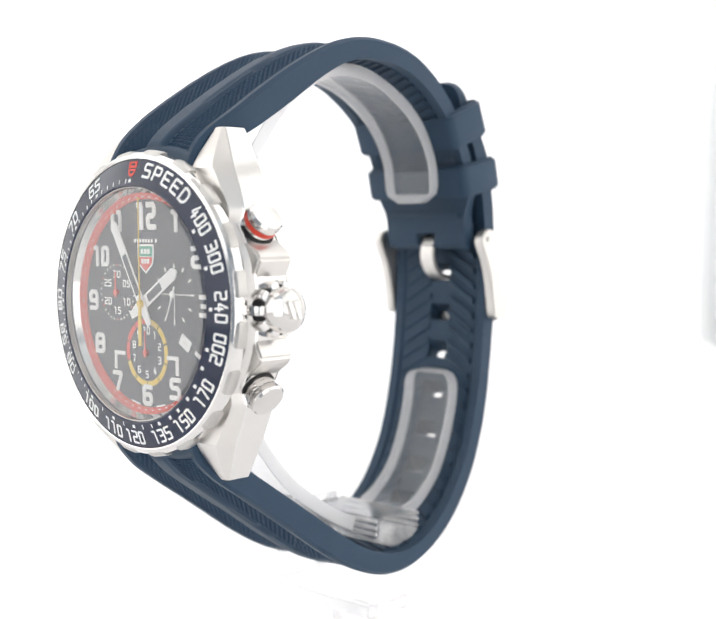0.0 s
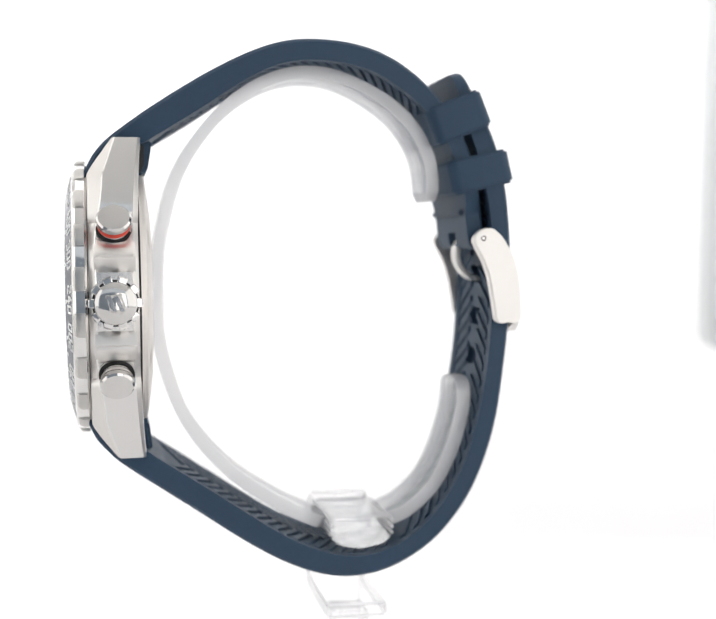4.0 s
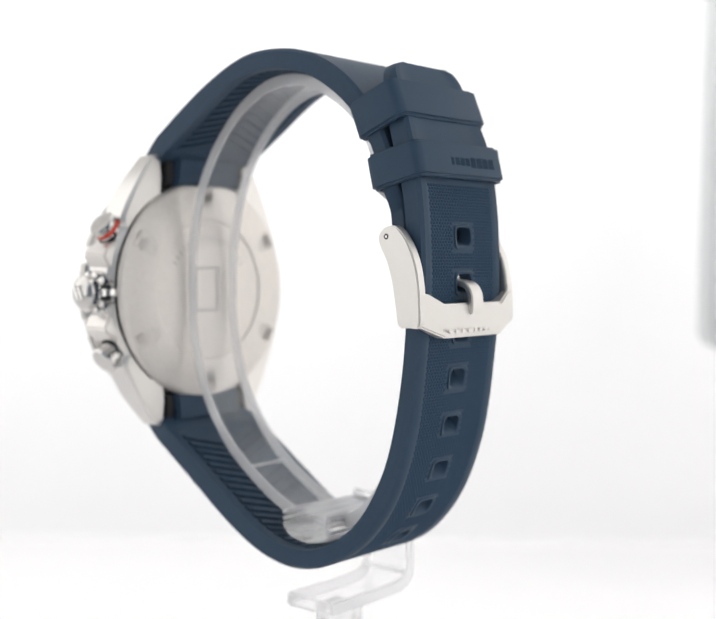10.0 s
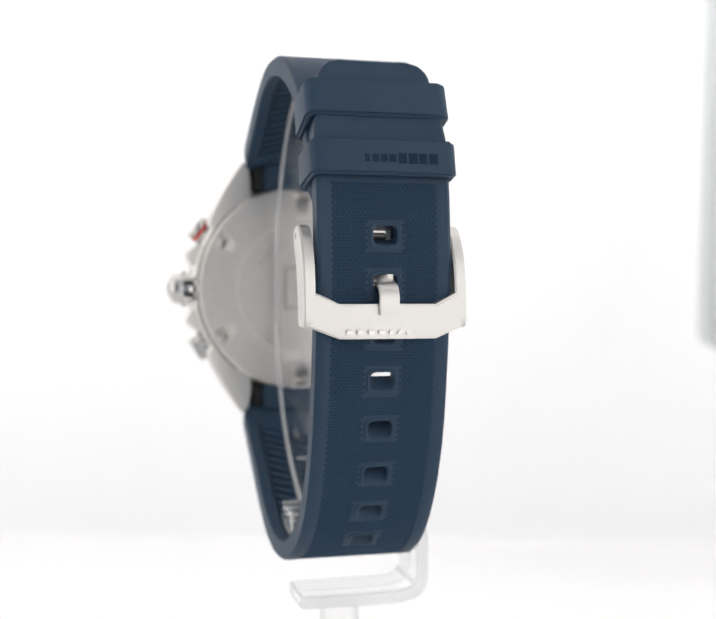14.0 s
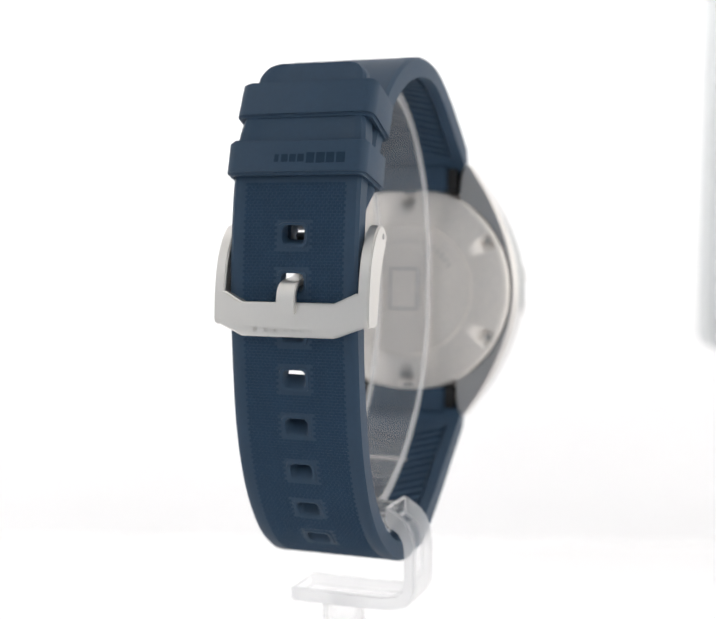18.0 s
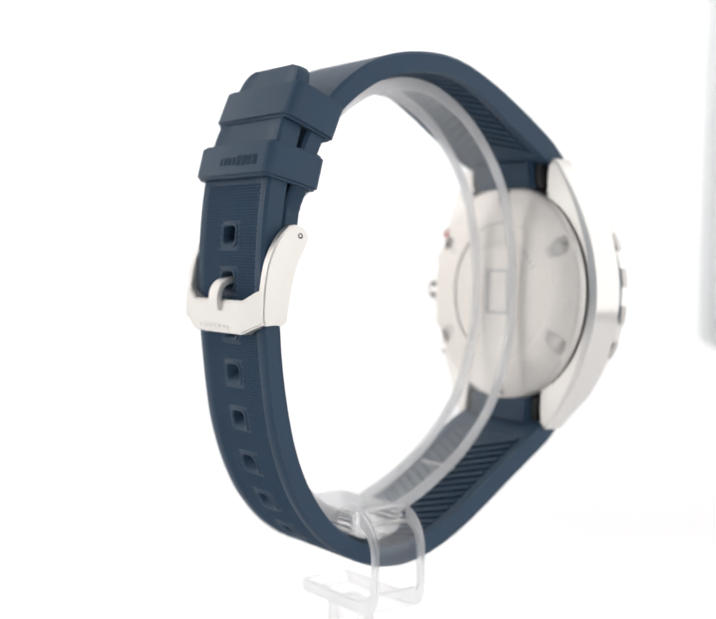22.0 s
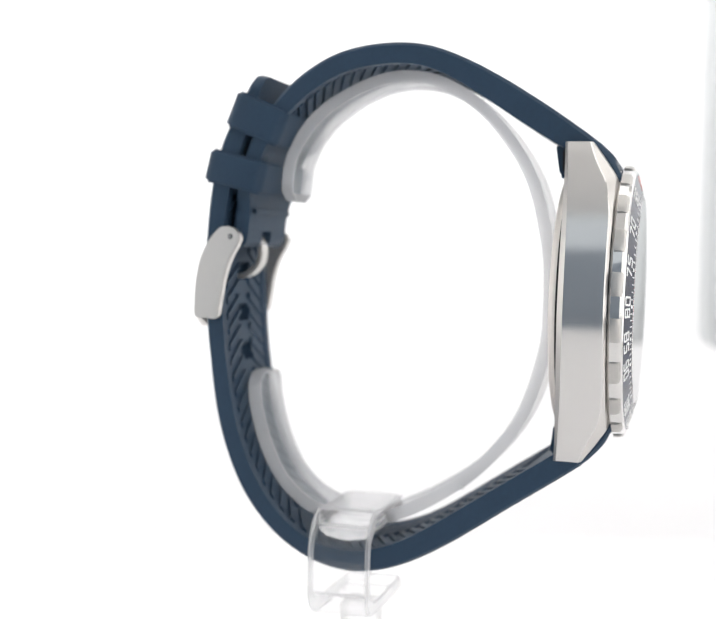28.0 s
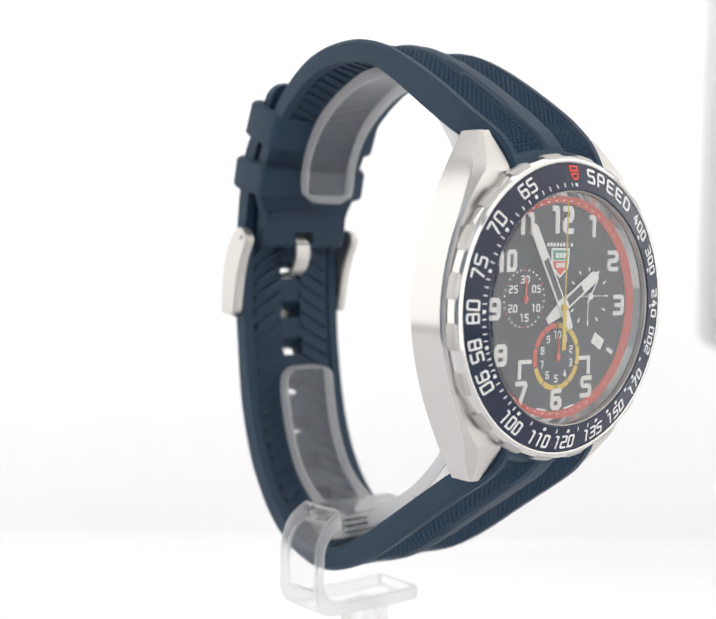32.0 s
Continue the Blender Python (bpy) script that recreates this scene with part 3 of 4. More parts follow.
def build_crown():
    c = Vector((CC.x - 2.25, -41.5, 3.6))

    def flute(r, h, a):
        return r + (0.55 * max(-1.0, min(0.35, 3.2 * cos(10 * a) + 0.9)) if r > 3.6 and h < 26.4 else 0.0)
    cr = part("crown", lathe([(2.4, 20.5), (2.4, 22.9), (3.65, 23.0), (3.85, 23.3), (3.85, 26.0), (3.65, 26.35), (3.0, 26.6)], 160, c, "X", closed=False, warp=flute), steel_polished, watch, "fluted polished steel crown", m=SET, sharp=0.6)
    # added black sleeve and base disc: the shade in the crown's valleys
    part("gasket", lathe([(3.48, 23.05), (3.48, 26.2), (2.6, 26.2), (2.6, 22.75), (4.35, 22.75), (4.35, 23.05)], 64, c, "X"), black_mat, cr, "black sleeve darkening the gaps between the crown's teeth like shade", m=SET)
    part("cap", lathe([(3.2, 26.2), (3.2, 27.5), (3.0, 28.15), (2.3, 28.7), (1.2, 29.0), (0.01, 29.1)], 64, c, "X", closed=False), steel_button, cr, "domed crown cap", m=SET)
    x0 = c.x + 28.72
    part("crest", prism([(c.y + y, c.z + z) for y, z in ((-1.5, 1.3), (0.9, 1.6), (1.6, -0.5), (1.0, -1.6), (-0.9, -1.3))], x0 - 0.3, x0 + 0.3, "yz"), steel_satin, cr, "raised crest on the crown", m=SET, bevel=0.12)
    for k in (-0.6, 0.5):
        part("crest_stripe", prism([(c.y + y + k, c.z + z) for y, z in ((-0.75, 1.1), (-0.15, 1.25), (0.85, -1.05), (0.25, -1.2))], x0 + 0.2, x0 + 0.5, "yz"), steel_polished, cr, "polished stripe of the crest", m=SET, bevel=0.06)
    # push buttons, set at an angle round the case
    for z, turn, red in ((16.5, -38, True), (-9.3, 35, False)):
        m = SET @ Matrix.Translation((21.6, -41.5, z)) @ Matrix.Rotation(radians(turn), 4, "Y")
        o = Vector((0, 0, 0))
        p = part("pusher", lathe([(2.0, -9.0), (2.0, -2.9), (2.4, -2.85), (2.4, -2.25), (2.1, -2.2), (2.1, -1.4), (2.5, -1.35), (2.6, -1.15), (2.6, -0.4), (2.35, -0.08), (0.01, 0.0)], 64, o, "X", closed=False), steel_button, watch, "round polished steel push button", m=m)
        part("collar", lathe([(2.95, -9.0), (2.95, -3.5), (2.75, -3.2), (2.1, -3.2), (2.1, -9.0)], 64, o, "X"), steel_brushed, p, "steel collar under the button", m=m)
        part("gasket", lathe([(2.72, -3.25), (2.72, -2.9), (2.1, -2.9), (2.1, -3.25)], 64, o, "X"), black_mat, p, "black gasket", m=m)
        part("ring", lathe([(2.05, -2.22), (2.45, -2.22), (2.5, -2.12), (2.5, -1.42), (2.05, -1.38)], 64, o, "X"), red_paint if red else steel_polished, p, "red ring under the push button" if red else "polished ring under the push button", m=m)


build_case()
build_bezel()
SECONDS = build_dial()
build_crystal()
build_crown()


# ---- the strap ----
class Ribbon:
    """A band between an outer and an inner line in the y-z plane."""

    def __init__(self, outer, inner, width, n, scoop=0.0):
        self.scoop = scoop
        self.o, self.length = curve(outer, n)
        self.i, _ = curve(inner, n)
        self.n, self.width = n, width
        for line in (self.o, self.i):
            for _ in range(30):
                old = [p.copy() for p in line]
                for k in range(16, n - 5):
                    line[k] = old[k] * 0.5 + (old[k - 2] + old[k + 2]) * 0.25

    def at(self, s, u, h, off=0.0):
        """s: 0..1 along, u: -1..1 across, h: 0 inner .. 1 outer, off: mm further out."""
        wid = self.width(s)
        s -= self.scoop * u * u / self.length * max(0.0, 1 - max(s, 0.0) * self.length / 9.0)
        f = min(s, 1.0) * (self.n - 1)
        k = min(max(int(f), 0), self.n - 2)
        o, i = self.o[k] + (self.o[k + 1] - self.o[k]) * (f - k), self.i[k] + (self.i[k + 1] - self.i[k]) * (f - k)
        nrm = (o - i).normalized()
        p = i + (o - i) * h + nrm * off
        return Vector((u * wid, p.x, p.y))


def grid_band(rb, ss, us, top, low, holes=(), hole_u=0.0):
    """A closed band with real slots. top(s, u), low(s, u): offsets in mm from the outer and the inner line."""
    bm = bmesh.new()
    T = [[bm.verts.new(rb.at(s, u, 1, top(s, u))) for u in us] for s in ss]
    L = [[bm.verts.new(rb.at(s, u, 0, low(s, u))) for u in us] for s in ss]

    def inside(a, b):
        s, u = (ss[a] + ss[a + 1]) / 2, (us[b] + us[b + 1]) / 2
        return any(h0 < s < h1 for h0, h1 in holes) and abs(u) * rb.width(s) < hole_u
    na, nb = len(ss) - 1, len(us) - 1
    gone = {(a, b) for a in range(na) for b in range(nb) if inside(a, b)}
    for a in range(na):
        for b in range(nb):
            if (a, b) in gone:
                continue
            bm.faces.new((T[a][b], T[a][b + 1], T[a + 1][b + 1], T[a + 1][b]))
            bm.faces.new((L[a][b], L[a + 1][b], L[a + 1][b + 1], L[a][b + 1]))
    for a, b in gone:
        for da, db, p, q in ((-1, 0, (a, b), (a, b + 1)), (1, 0, (a + 1, b), (a + 1, b + 1)), (0, -1, (a, b), (a + 1, b)), (0, 1, (a, b + 1), (a + 1, b + 1))):
            if (a + da, b + db) not in gone:
                bm.faces.new((T[p[0]][p[1]], T[q[0]][q[1]], L[q[0]][q[1]], L[p[0]][p[1]]))
    for a in range(na):
        bm.faces.new((T[a][0], T[a + 1][0], L[a + 1][0], L[a][0]))
        bm.faces.new((T[a][nb], L[a][nb], L[a + 1][nb], T[a + 1][nb]))
    for b in range(nb):
        bm.faces.new((T[0][b], L[0][b], L[0][b + 1], T[0][b + 1]))
        bm.faces.new((T[na][b], T[na][b + 1], L[na][b + 1], L[na][b]))
    return fix(bm)


def pips(rb, s0, s1, u0, u1, off, dx, ds, high, holes=(), hole_u=0.0):
    """Rows of small moulded pips on the outer face, every other row shifted."""
    vs, fs = [], []
    n = int((s1 - s0) * rb.length / ds)
    for k in range(n):
        s = s0 + k * ds / rb.length
        w = rb.width(s)
        a, b = sorted((u0(s) * w, u1(s) * w))
        m = int((b - a) / dx)
        for j in range(m):
            x = a + (j + 0.3 + 0.4 * (k % 2)) * (b - a) / m
            if any(h0 < s < h1 for h0, h1 in holes) and abs(x) < hole_u:
                continue
            q = len(vs)
            for f, h in ((0.46, 0.0), (0.27, high)):
                for sx, sy in ((-1, -1), (1, -1), (1, 1), (-1, 1)):
                    vs.append(rb.at(s + sy * f * ds / rb.length, (x + sx * f * dx) / w, 1, off + h))
            fs += [(q + 4, q + 5, q + 6, q + 7)] + [(q + c, q + (c + 1) % 4, q + 4 + (c + 1) % 4, q + 4 + c) for c in range(4)]
    bm = bmesh.new()
    bv = [bm.verts.new(v) for v in vs]
    for f in fs:
        bm.faces.new([bv[c] for c in f])
    return fix(bm)


def chevrons(rb, parent, s0, s1, step, u_out=0.78, u_in=0.0, reach=2.6, name="rib"):
    n = int((s1 - s0) * rb.length / step)
    for k in range(n):
        s = s0 + k * step / rb.length
        bm = bmesh.new()
        for sd in (-1, 1):
            def q(u, ds, h):
                return bm.verts.new(rb.at(s + (ds + reach * (1 - abs(u) / u_out)) / rb.length, sd * u, 0, h))
            us = (u_out, 0.5 * (u_out + u_in), u_in)
            rings = [[q(u, -0.62, 0.5), q(u, -0.48, 0.04), q(u, 0.48, 0.04), q(u, 0.62, 0.5)] for u in us]
            for a, b in zip(rings, rings[1:]):
                for j in range(3):
                    bm.faces.new((a[j], a[j + 1], b[j + 1], b[j]))
            bm.faces.new(rings[0])
            bm.faces.new(rings[-1])
        part(name, fix(bm), rubber_in, parent)


def build_upper_strap():
    w = lambda s: 10.15 + 1.7 * ease((s - 0.02) / 0.095) - 1.0 * ease((s - 0.45) / 0.4) - 1.5 * ease((s - 0.875) / 0.06)
    rb = Ribbon([(-45.5, 24.7), (-45.0, 25.6), (-43.6, 27.4), (-41.1, 29.6), (-35.8, 33.5), (-28.0, 38.6), (-20.2, 42.8), (-12.6, 45.2), (-1.2, 44.5), (6.4, 41.0), (12.1, 35.9), (16.9, 28.6), (19.2, 19.9), (20.3, 13.5), (20.0, 11.4)],
                [(-42.8, 23.4), (-42.4, 24.2), (-41.2, 25.2), (-38.9, 26.6), (-35.4, 28.6), (-27.9, 33.4), (-20.2, 38.6), (-12.6, 41.7), (-1.1, 40.8), (6.5, 36.6), (9.5, 34.0), (13.6, 28.4), (16.5, 19.9), (17.1, 13.0), (18.3, 11.3)], w, 240, 2.9)

    def ridge(s):
        return 0.20 - 0.06 * ease(s / 0.5)

    def deep(s):
        return ease((s - 0.013) / 0.007) * (1 - ease((s - 0.42) / 0.12))

    def top(s, u):
        a = abs(u)
        edge = -0.55 if a > 0.99 else 0.0
        d = deep(s)
        pan = -0.5 * d if ridge(s) + 0.02 < a < 0.85 else 0.0
        mid = 0.25 * d if a < ridge(s) - 0.04 else 0.0
        return edge + pan + mid

    def low(s, u):
        return 0.5 * ease((s - 0.10) / 0.02) * (1 - ease((s - 0.80) / 0.02)) if abs(u) < 0.83 else 0.0
    half = [0.0, 0.08, 0.12, 0.15, 0.19, 0.225, 0.245, 0.5, 0.79, 0.83, 0.86, 0.95, 1.0]
    us = [-u for u in reversed(half[1:])] + half
    ss = [k / 150 for k in range(151)] + [0.0035, 0.01, 0.0165]
    slot = [(0.962, 0.987)]
    ss = sorted(set(ss) | {0.962, 0.987})
    st = part("upper_strap", grid_band(rb, ss, us, top, low, slot, 1.95), rubber, watch, "short buckle-side strap of navy blue rubber", sharp=0.7)
    for sd in (-1, 1):
        u0, u1 = (lambda s: sd * (ridge(s) + 0.05)), (lambda s: sd * 0.825)
        tagged(part("textured_inlay", pips(rb, 0.024, 0.50, u0, u1, -0.5, 0.95, 0.62, 0.15), pip_mat, st, "recessed inlay moulded with rows of small pips"), kind="stuff")
    part("end_block", prism([(-42.0, 22.6), (-36.9, 22.6), (-36.3, 23.4), (-35.6, 28.4), (-36.8, 29.4), (-41.0, 27.0)], -8.0, 8.0, "yz"), rubber, st, "squared strap end between the lugs", bevel=0.5)
    # black plates paint in the shade between lug and strap end
    for sd in (-1, 1):
        part("end_shade", prism([(-41.8, 22.9), (-37.6, 22.9), (-37.0, 24.2), (-37.0, 27.4), (-38.0, 27.9), (-41.0, 26.6)], *sorted((sd * 8.02, sd * 9.9)), "yz"), black_mat, st, "black plate painted as the shade beside the lug", bevel=0.2)
    chevrons(rb, st, 0.125, 0.76, 2.15, 0.78, 0.0, 4.2)
    part("cross_bar", box(-8.6, 8.6, 15.9, 16.5, 17.0, 18.0), rubber_in, st, bevel=0.2)


HOLES_Z = [13.2, 5.6, -2.1, -9.8, -17.45, -25.0, -32.0, -37.6]


def build_lower_strap():
    w = lambda s: 10.15 + 1.7 * ease((s - 0.012) / 0.058) - 1.0 * ease((s - 0.25) / 0.25) - 1.5 * ease((s - 0.90) / 0.08) - 3.2 * (1 - math.sqrt(max(0.0, 1 - max(0.0, (s - 0.978) / 0.022) ** 2)))
    rb = Ribbon([(-44.9, -18.8), (-44.4, -19.7), (-43.0, -21.3), (-40.4, -23.6), (-35.9, -26.6), (-27.9, -31.9), (-20.0, -37.3), (-12.1, -41.6), (-4.3, -43.8), (3.5, -42.9), (11.1, -38.8), (14.9, -34.8), (18.6, -29.3), (22.2, -18.9), (23.7, -7.9), (24.3, -2.6), (24.7, 5.0), (24.5, 11.7), (23.6, 21.4), (21.4, 30.0), (18.4, 36.4), (16.0, 41.4)],
                [(-42.0, -17.5), (-41.6, -18.3), (-40.4, -19.2), (-38.2, -20.5), (-35.3, -22.4), (-27.9, -27.2), (-20.0, -32.4), (-12.1, -37.4), (-4.3, -40.1), (3.4, -39.6), (11.0, -34.6), (14.6, -29.4), (16.9, -25.2), (19.1, -17.6), (20.7, -7.9), (21.1, -2.6), (21.5, 5.0), (21.3, 12.0), (20.4, 19.9), (18.3, 27.6), (15.8, 34.8), (14.3, 40.9)], w, 360, 2.9)
    holes = []
    for z in HOLES_Z:
        ks = [k for k in range(rb.n) if rb.o[k].x > 3]
        best = min(ks, key=lambda k: abs(rb.o[k].y - z)) / (rb.n - 1)
        holes.append((best - 1.65 / rb.length, best + 1.65 / rb.length))

    def ridge(s):
        return 0.20 - 0.08 * ease(s / 0.28)

    def deep(s):
        return ease((s - 0.009) / 0.005) * (1 - ease((s - 0.24) / 0.08))

    def top(s, u):
        a = abs(u)
        edge = -0.5 if a > 0.99 else 0.0
        d = deep(s)
        pan = -0.5 * d if ridge(s) + 0.02 < a < 0.85 else 0.0
        mid = 0.25 * d if a < ridge(s) - 0.04 else 0.0
        return edge + pan + mid - 0.12 * (1 - d) * ease((s - 0.34) / 0.02) * (a < 0.80)

    def low(s, u):
        return 0.5 * ease((s - 0.07) / 0.012) * (1 - ease((s - 0.90) / 0.01)) if abs(u) < 0.83 else 0.0
    hu = 2.3 / 10.85
    half = [0.0, 0.06, 0.10, 0.13, 0.17, hu, 0.24, 0.5, 0.79, 0.83, 0.86, 0.95, 1.0]
    us = [-u for u in reversed(half[1:])] + half
    ss = sorted({0.002, 0.0068, 0.0115, 0.98, 0.984, 0.988, 0.992, 0.997} | {k / 220 for k in range(221) if not any(abs(k / 220 - h) < 0.0018 for p in holes for h in p)} | {h for p in holes for h in p})
    st = part("lower_strap", grid_band(rb, ss, us, top, low, holes, 2.45), rubber, watch, "long navy blue rubber strap with a row of slots", sharp=0.7)
    for sd in (-1, 1):
        u0, u1 = (lambda s: sd * (ridge(s) + 0.05)), (lambda s: sd * 0.825)
        tagged(part("textured_inlay", pips(rb, 0.017, 0.30, u0, u1, -0.5, 0.95, 0.62, 0.15), pip_mat, st, "recessed inlay moulded with rows of small pips"), kind="stuff")
    tagged(part("textured_skin", pips(rb, 0.36, 0.86, lambda s: -0.785, lambda s: 0.785, -0.12, 0.72, 0.5, 0.085, [(a - 0.8 / rb.length, b + 0.8 / rb.length) for a, b in holes], 2.9), pip_mat, st, "finely pipped outer face"), kind="stuff")
    part("end_block", prism([(-41.2, -16.6), (-36.6, -16.6), (-36.0, -17.4), (-35.4, -22.1), (-36.6, -23.2), (-40.6, -20.8)], -8.0, 8.0, "yz"), rubber, st, "squared strap end between the lugs", bevel=0.5)
    # same painted shade at the lower lugs, as black plates
    for sd in (-1, 1):
        part("end_shade", prism([(-41.0, -16.9), (-37.4, -16.9), (-36.8, -18.2), (-36.8, -21.3), (-37.8, -21.9), (-40.4, -20.4)], *sorted((sd * 8.02, sd * 9.9)), "yz"), black_mat, st, "black plate painted as the shade beside the lug", bevel=0.2)
    # raised rims round the slots
    for h0, h1 in holes:
        bm = bmesh.new()
        loops = []
        for ds, x, off in ((0.36, 2.55, -0.15), (0.26, 2.45, 0.17), (0.0, 2.18, 0.17), (-0.16, 1.95, 0.02), (-0.22, 1.88, -0.6), (-0.22, 1.88, -2.3)):
            ds /= rb.length
            a, b = h0 - ds, h1 + ds
            r = 0.85
            pts = []
            for cs, cx, q in ((b, x, 0), (b, -x, 1), (a, -x, 2), (a, x, 3)):
                for j in range(4):
                    t = radians(90 * q + 30 * j)
                    rs, rx = r / rb.length, r
                    ms = cs - rs if q in (0, 1) else cs + rs
                    mx = cx - rx if q in (0, 3) else cx + rx
                    pts.append((ms + rs * sin(t), mx + rx * cos(t)))
            loops.append([bm.verts.new(rb.at(s, x_ / rb.width(s), 1, off)) for s, x_ in pts])
        n = len(loops[0])
        for p, q in zip(loops, loops[1:]):
            for j in range(n):
                bm.faces.new((p[j], p[(j + 1) % n], q[(j + 1) % n], q[j]))
        part("slot_rim", fix(bm), rubber, st, "raised rim round a slot")
    chevrons(rb, st, 0.085, 0.40, 2.15, 0.78, 0.0, 4.2)
    chevrons(rb, st, 0.40, 0.88, 2.95, 0.74, 0.20, 5.0)
    return rb


build_upper_strap()
build_lower_strap()


def ring_keeper(a, b, depth, half, wall, lift, label, marks=False):
    """A rectangular rubber loop; a, b: ends of its outer face in the y-z plane."""
    a, b = Vector((0, *a)), Vector((0, *b))
    t = (b - a).normalized()
    n = Vector((0, t.z, -t.y))
    if n.y > 0:
        n = -n
    ln = (b - a).length
    bm = bmesh.new()
    def rounded(x, d0, d1, r):
        pts = []
        for cx, cd, a0 in ((x - r, d1 - r, 0), (-x + r, d1 - r, 90), (-x + r, d0 + r, 180), (x - r, d0 + r, 270)):
            pts += [(cx + r * cos(radians(a0 + 22.5 * k)), cd + r * sin(radians(a0 + 22.5 * k))) for k in range(5)]
        return pts
    outer, inner = rounded(half, 0.0, depth, 1.7), rounded(half - wall, wall, depth - wall, 0.5)
    rows = []
    for pts in (outer, inner):
        rows.append([[bm.verts.new(a + t * (ln * e) + n * d + Vector((x, 0, 0))) for x, d in pts] for e in (0, 1)])
    k = len(outer)
    for j in range(k):
        q = (j + 1) % k
        bm.faces.new((rows[0][0][j], rows[0][0][q], rows[0][1][q], rows[0][1][j]))
        bm.faces.new((rows[1][0][j], rows[1][1][j], rows[1][1][q], rows[1][0][q]))
        for e in (0, 1):
            bm.faces.new((rows[0][e][j], rows[1][e][j], rows[1][e][q], rows[0][e][q]))
    fix(bm)
    rim = [e for e in bm.edges if len(e.link_faces) == 2 and e.calc_face_angle(0) > 1.2]
    bmesh.ops.bevel(bm, geom=rim, offset=0.48, segments=3, affect="EDGES", clamp_overlap=True)
    kp = part("keeper_loop", bm, rubber, watch, label)
    if marks:
        m = Matrix((( -1, 0, 0, 0), (0, n.y, t.y, 0), (0, n.z, t.z, 0), (0, 0, 0, 1)))
        x = 8.6
        for wd, hg in ((1.6, 1.7), (1.5, 1.7), (1.6, 1.7), (1.5, 1.7), (1.25, 1.25), (1.25, 1.25), (1.25, 1.25), (0.85, 1.25)):
            bb = box(-wd / 2 + 0.08, wd / 2 - 0.08, -0.03, 0.1, -hg / 2, hg / 2)
            bb.transform(Matrix.Translation(a + t * (ln * 0.55) + Vector((-x + 0.8, 0, 0))) @ m.to_4x4())
            part("deboss_shade_bar", bb, deboss_shade_mat, kp, "dark bar painting the shade of the maker's debossed lettering")
            x -= wd + 0.12


ring_keeper((18.45, 38.3), (20.95, 32.3), 10.3, 11.85, 1.5, 0, "navy rubber keeper loop round both strap ends")
ring_keeper((23.45, 28.45), (24.85, 22.75), 10.9, 11.9, 1.5, 0, "navy rubber keeper loop with debossed lettering", True)


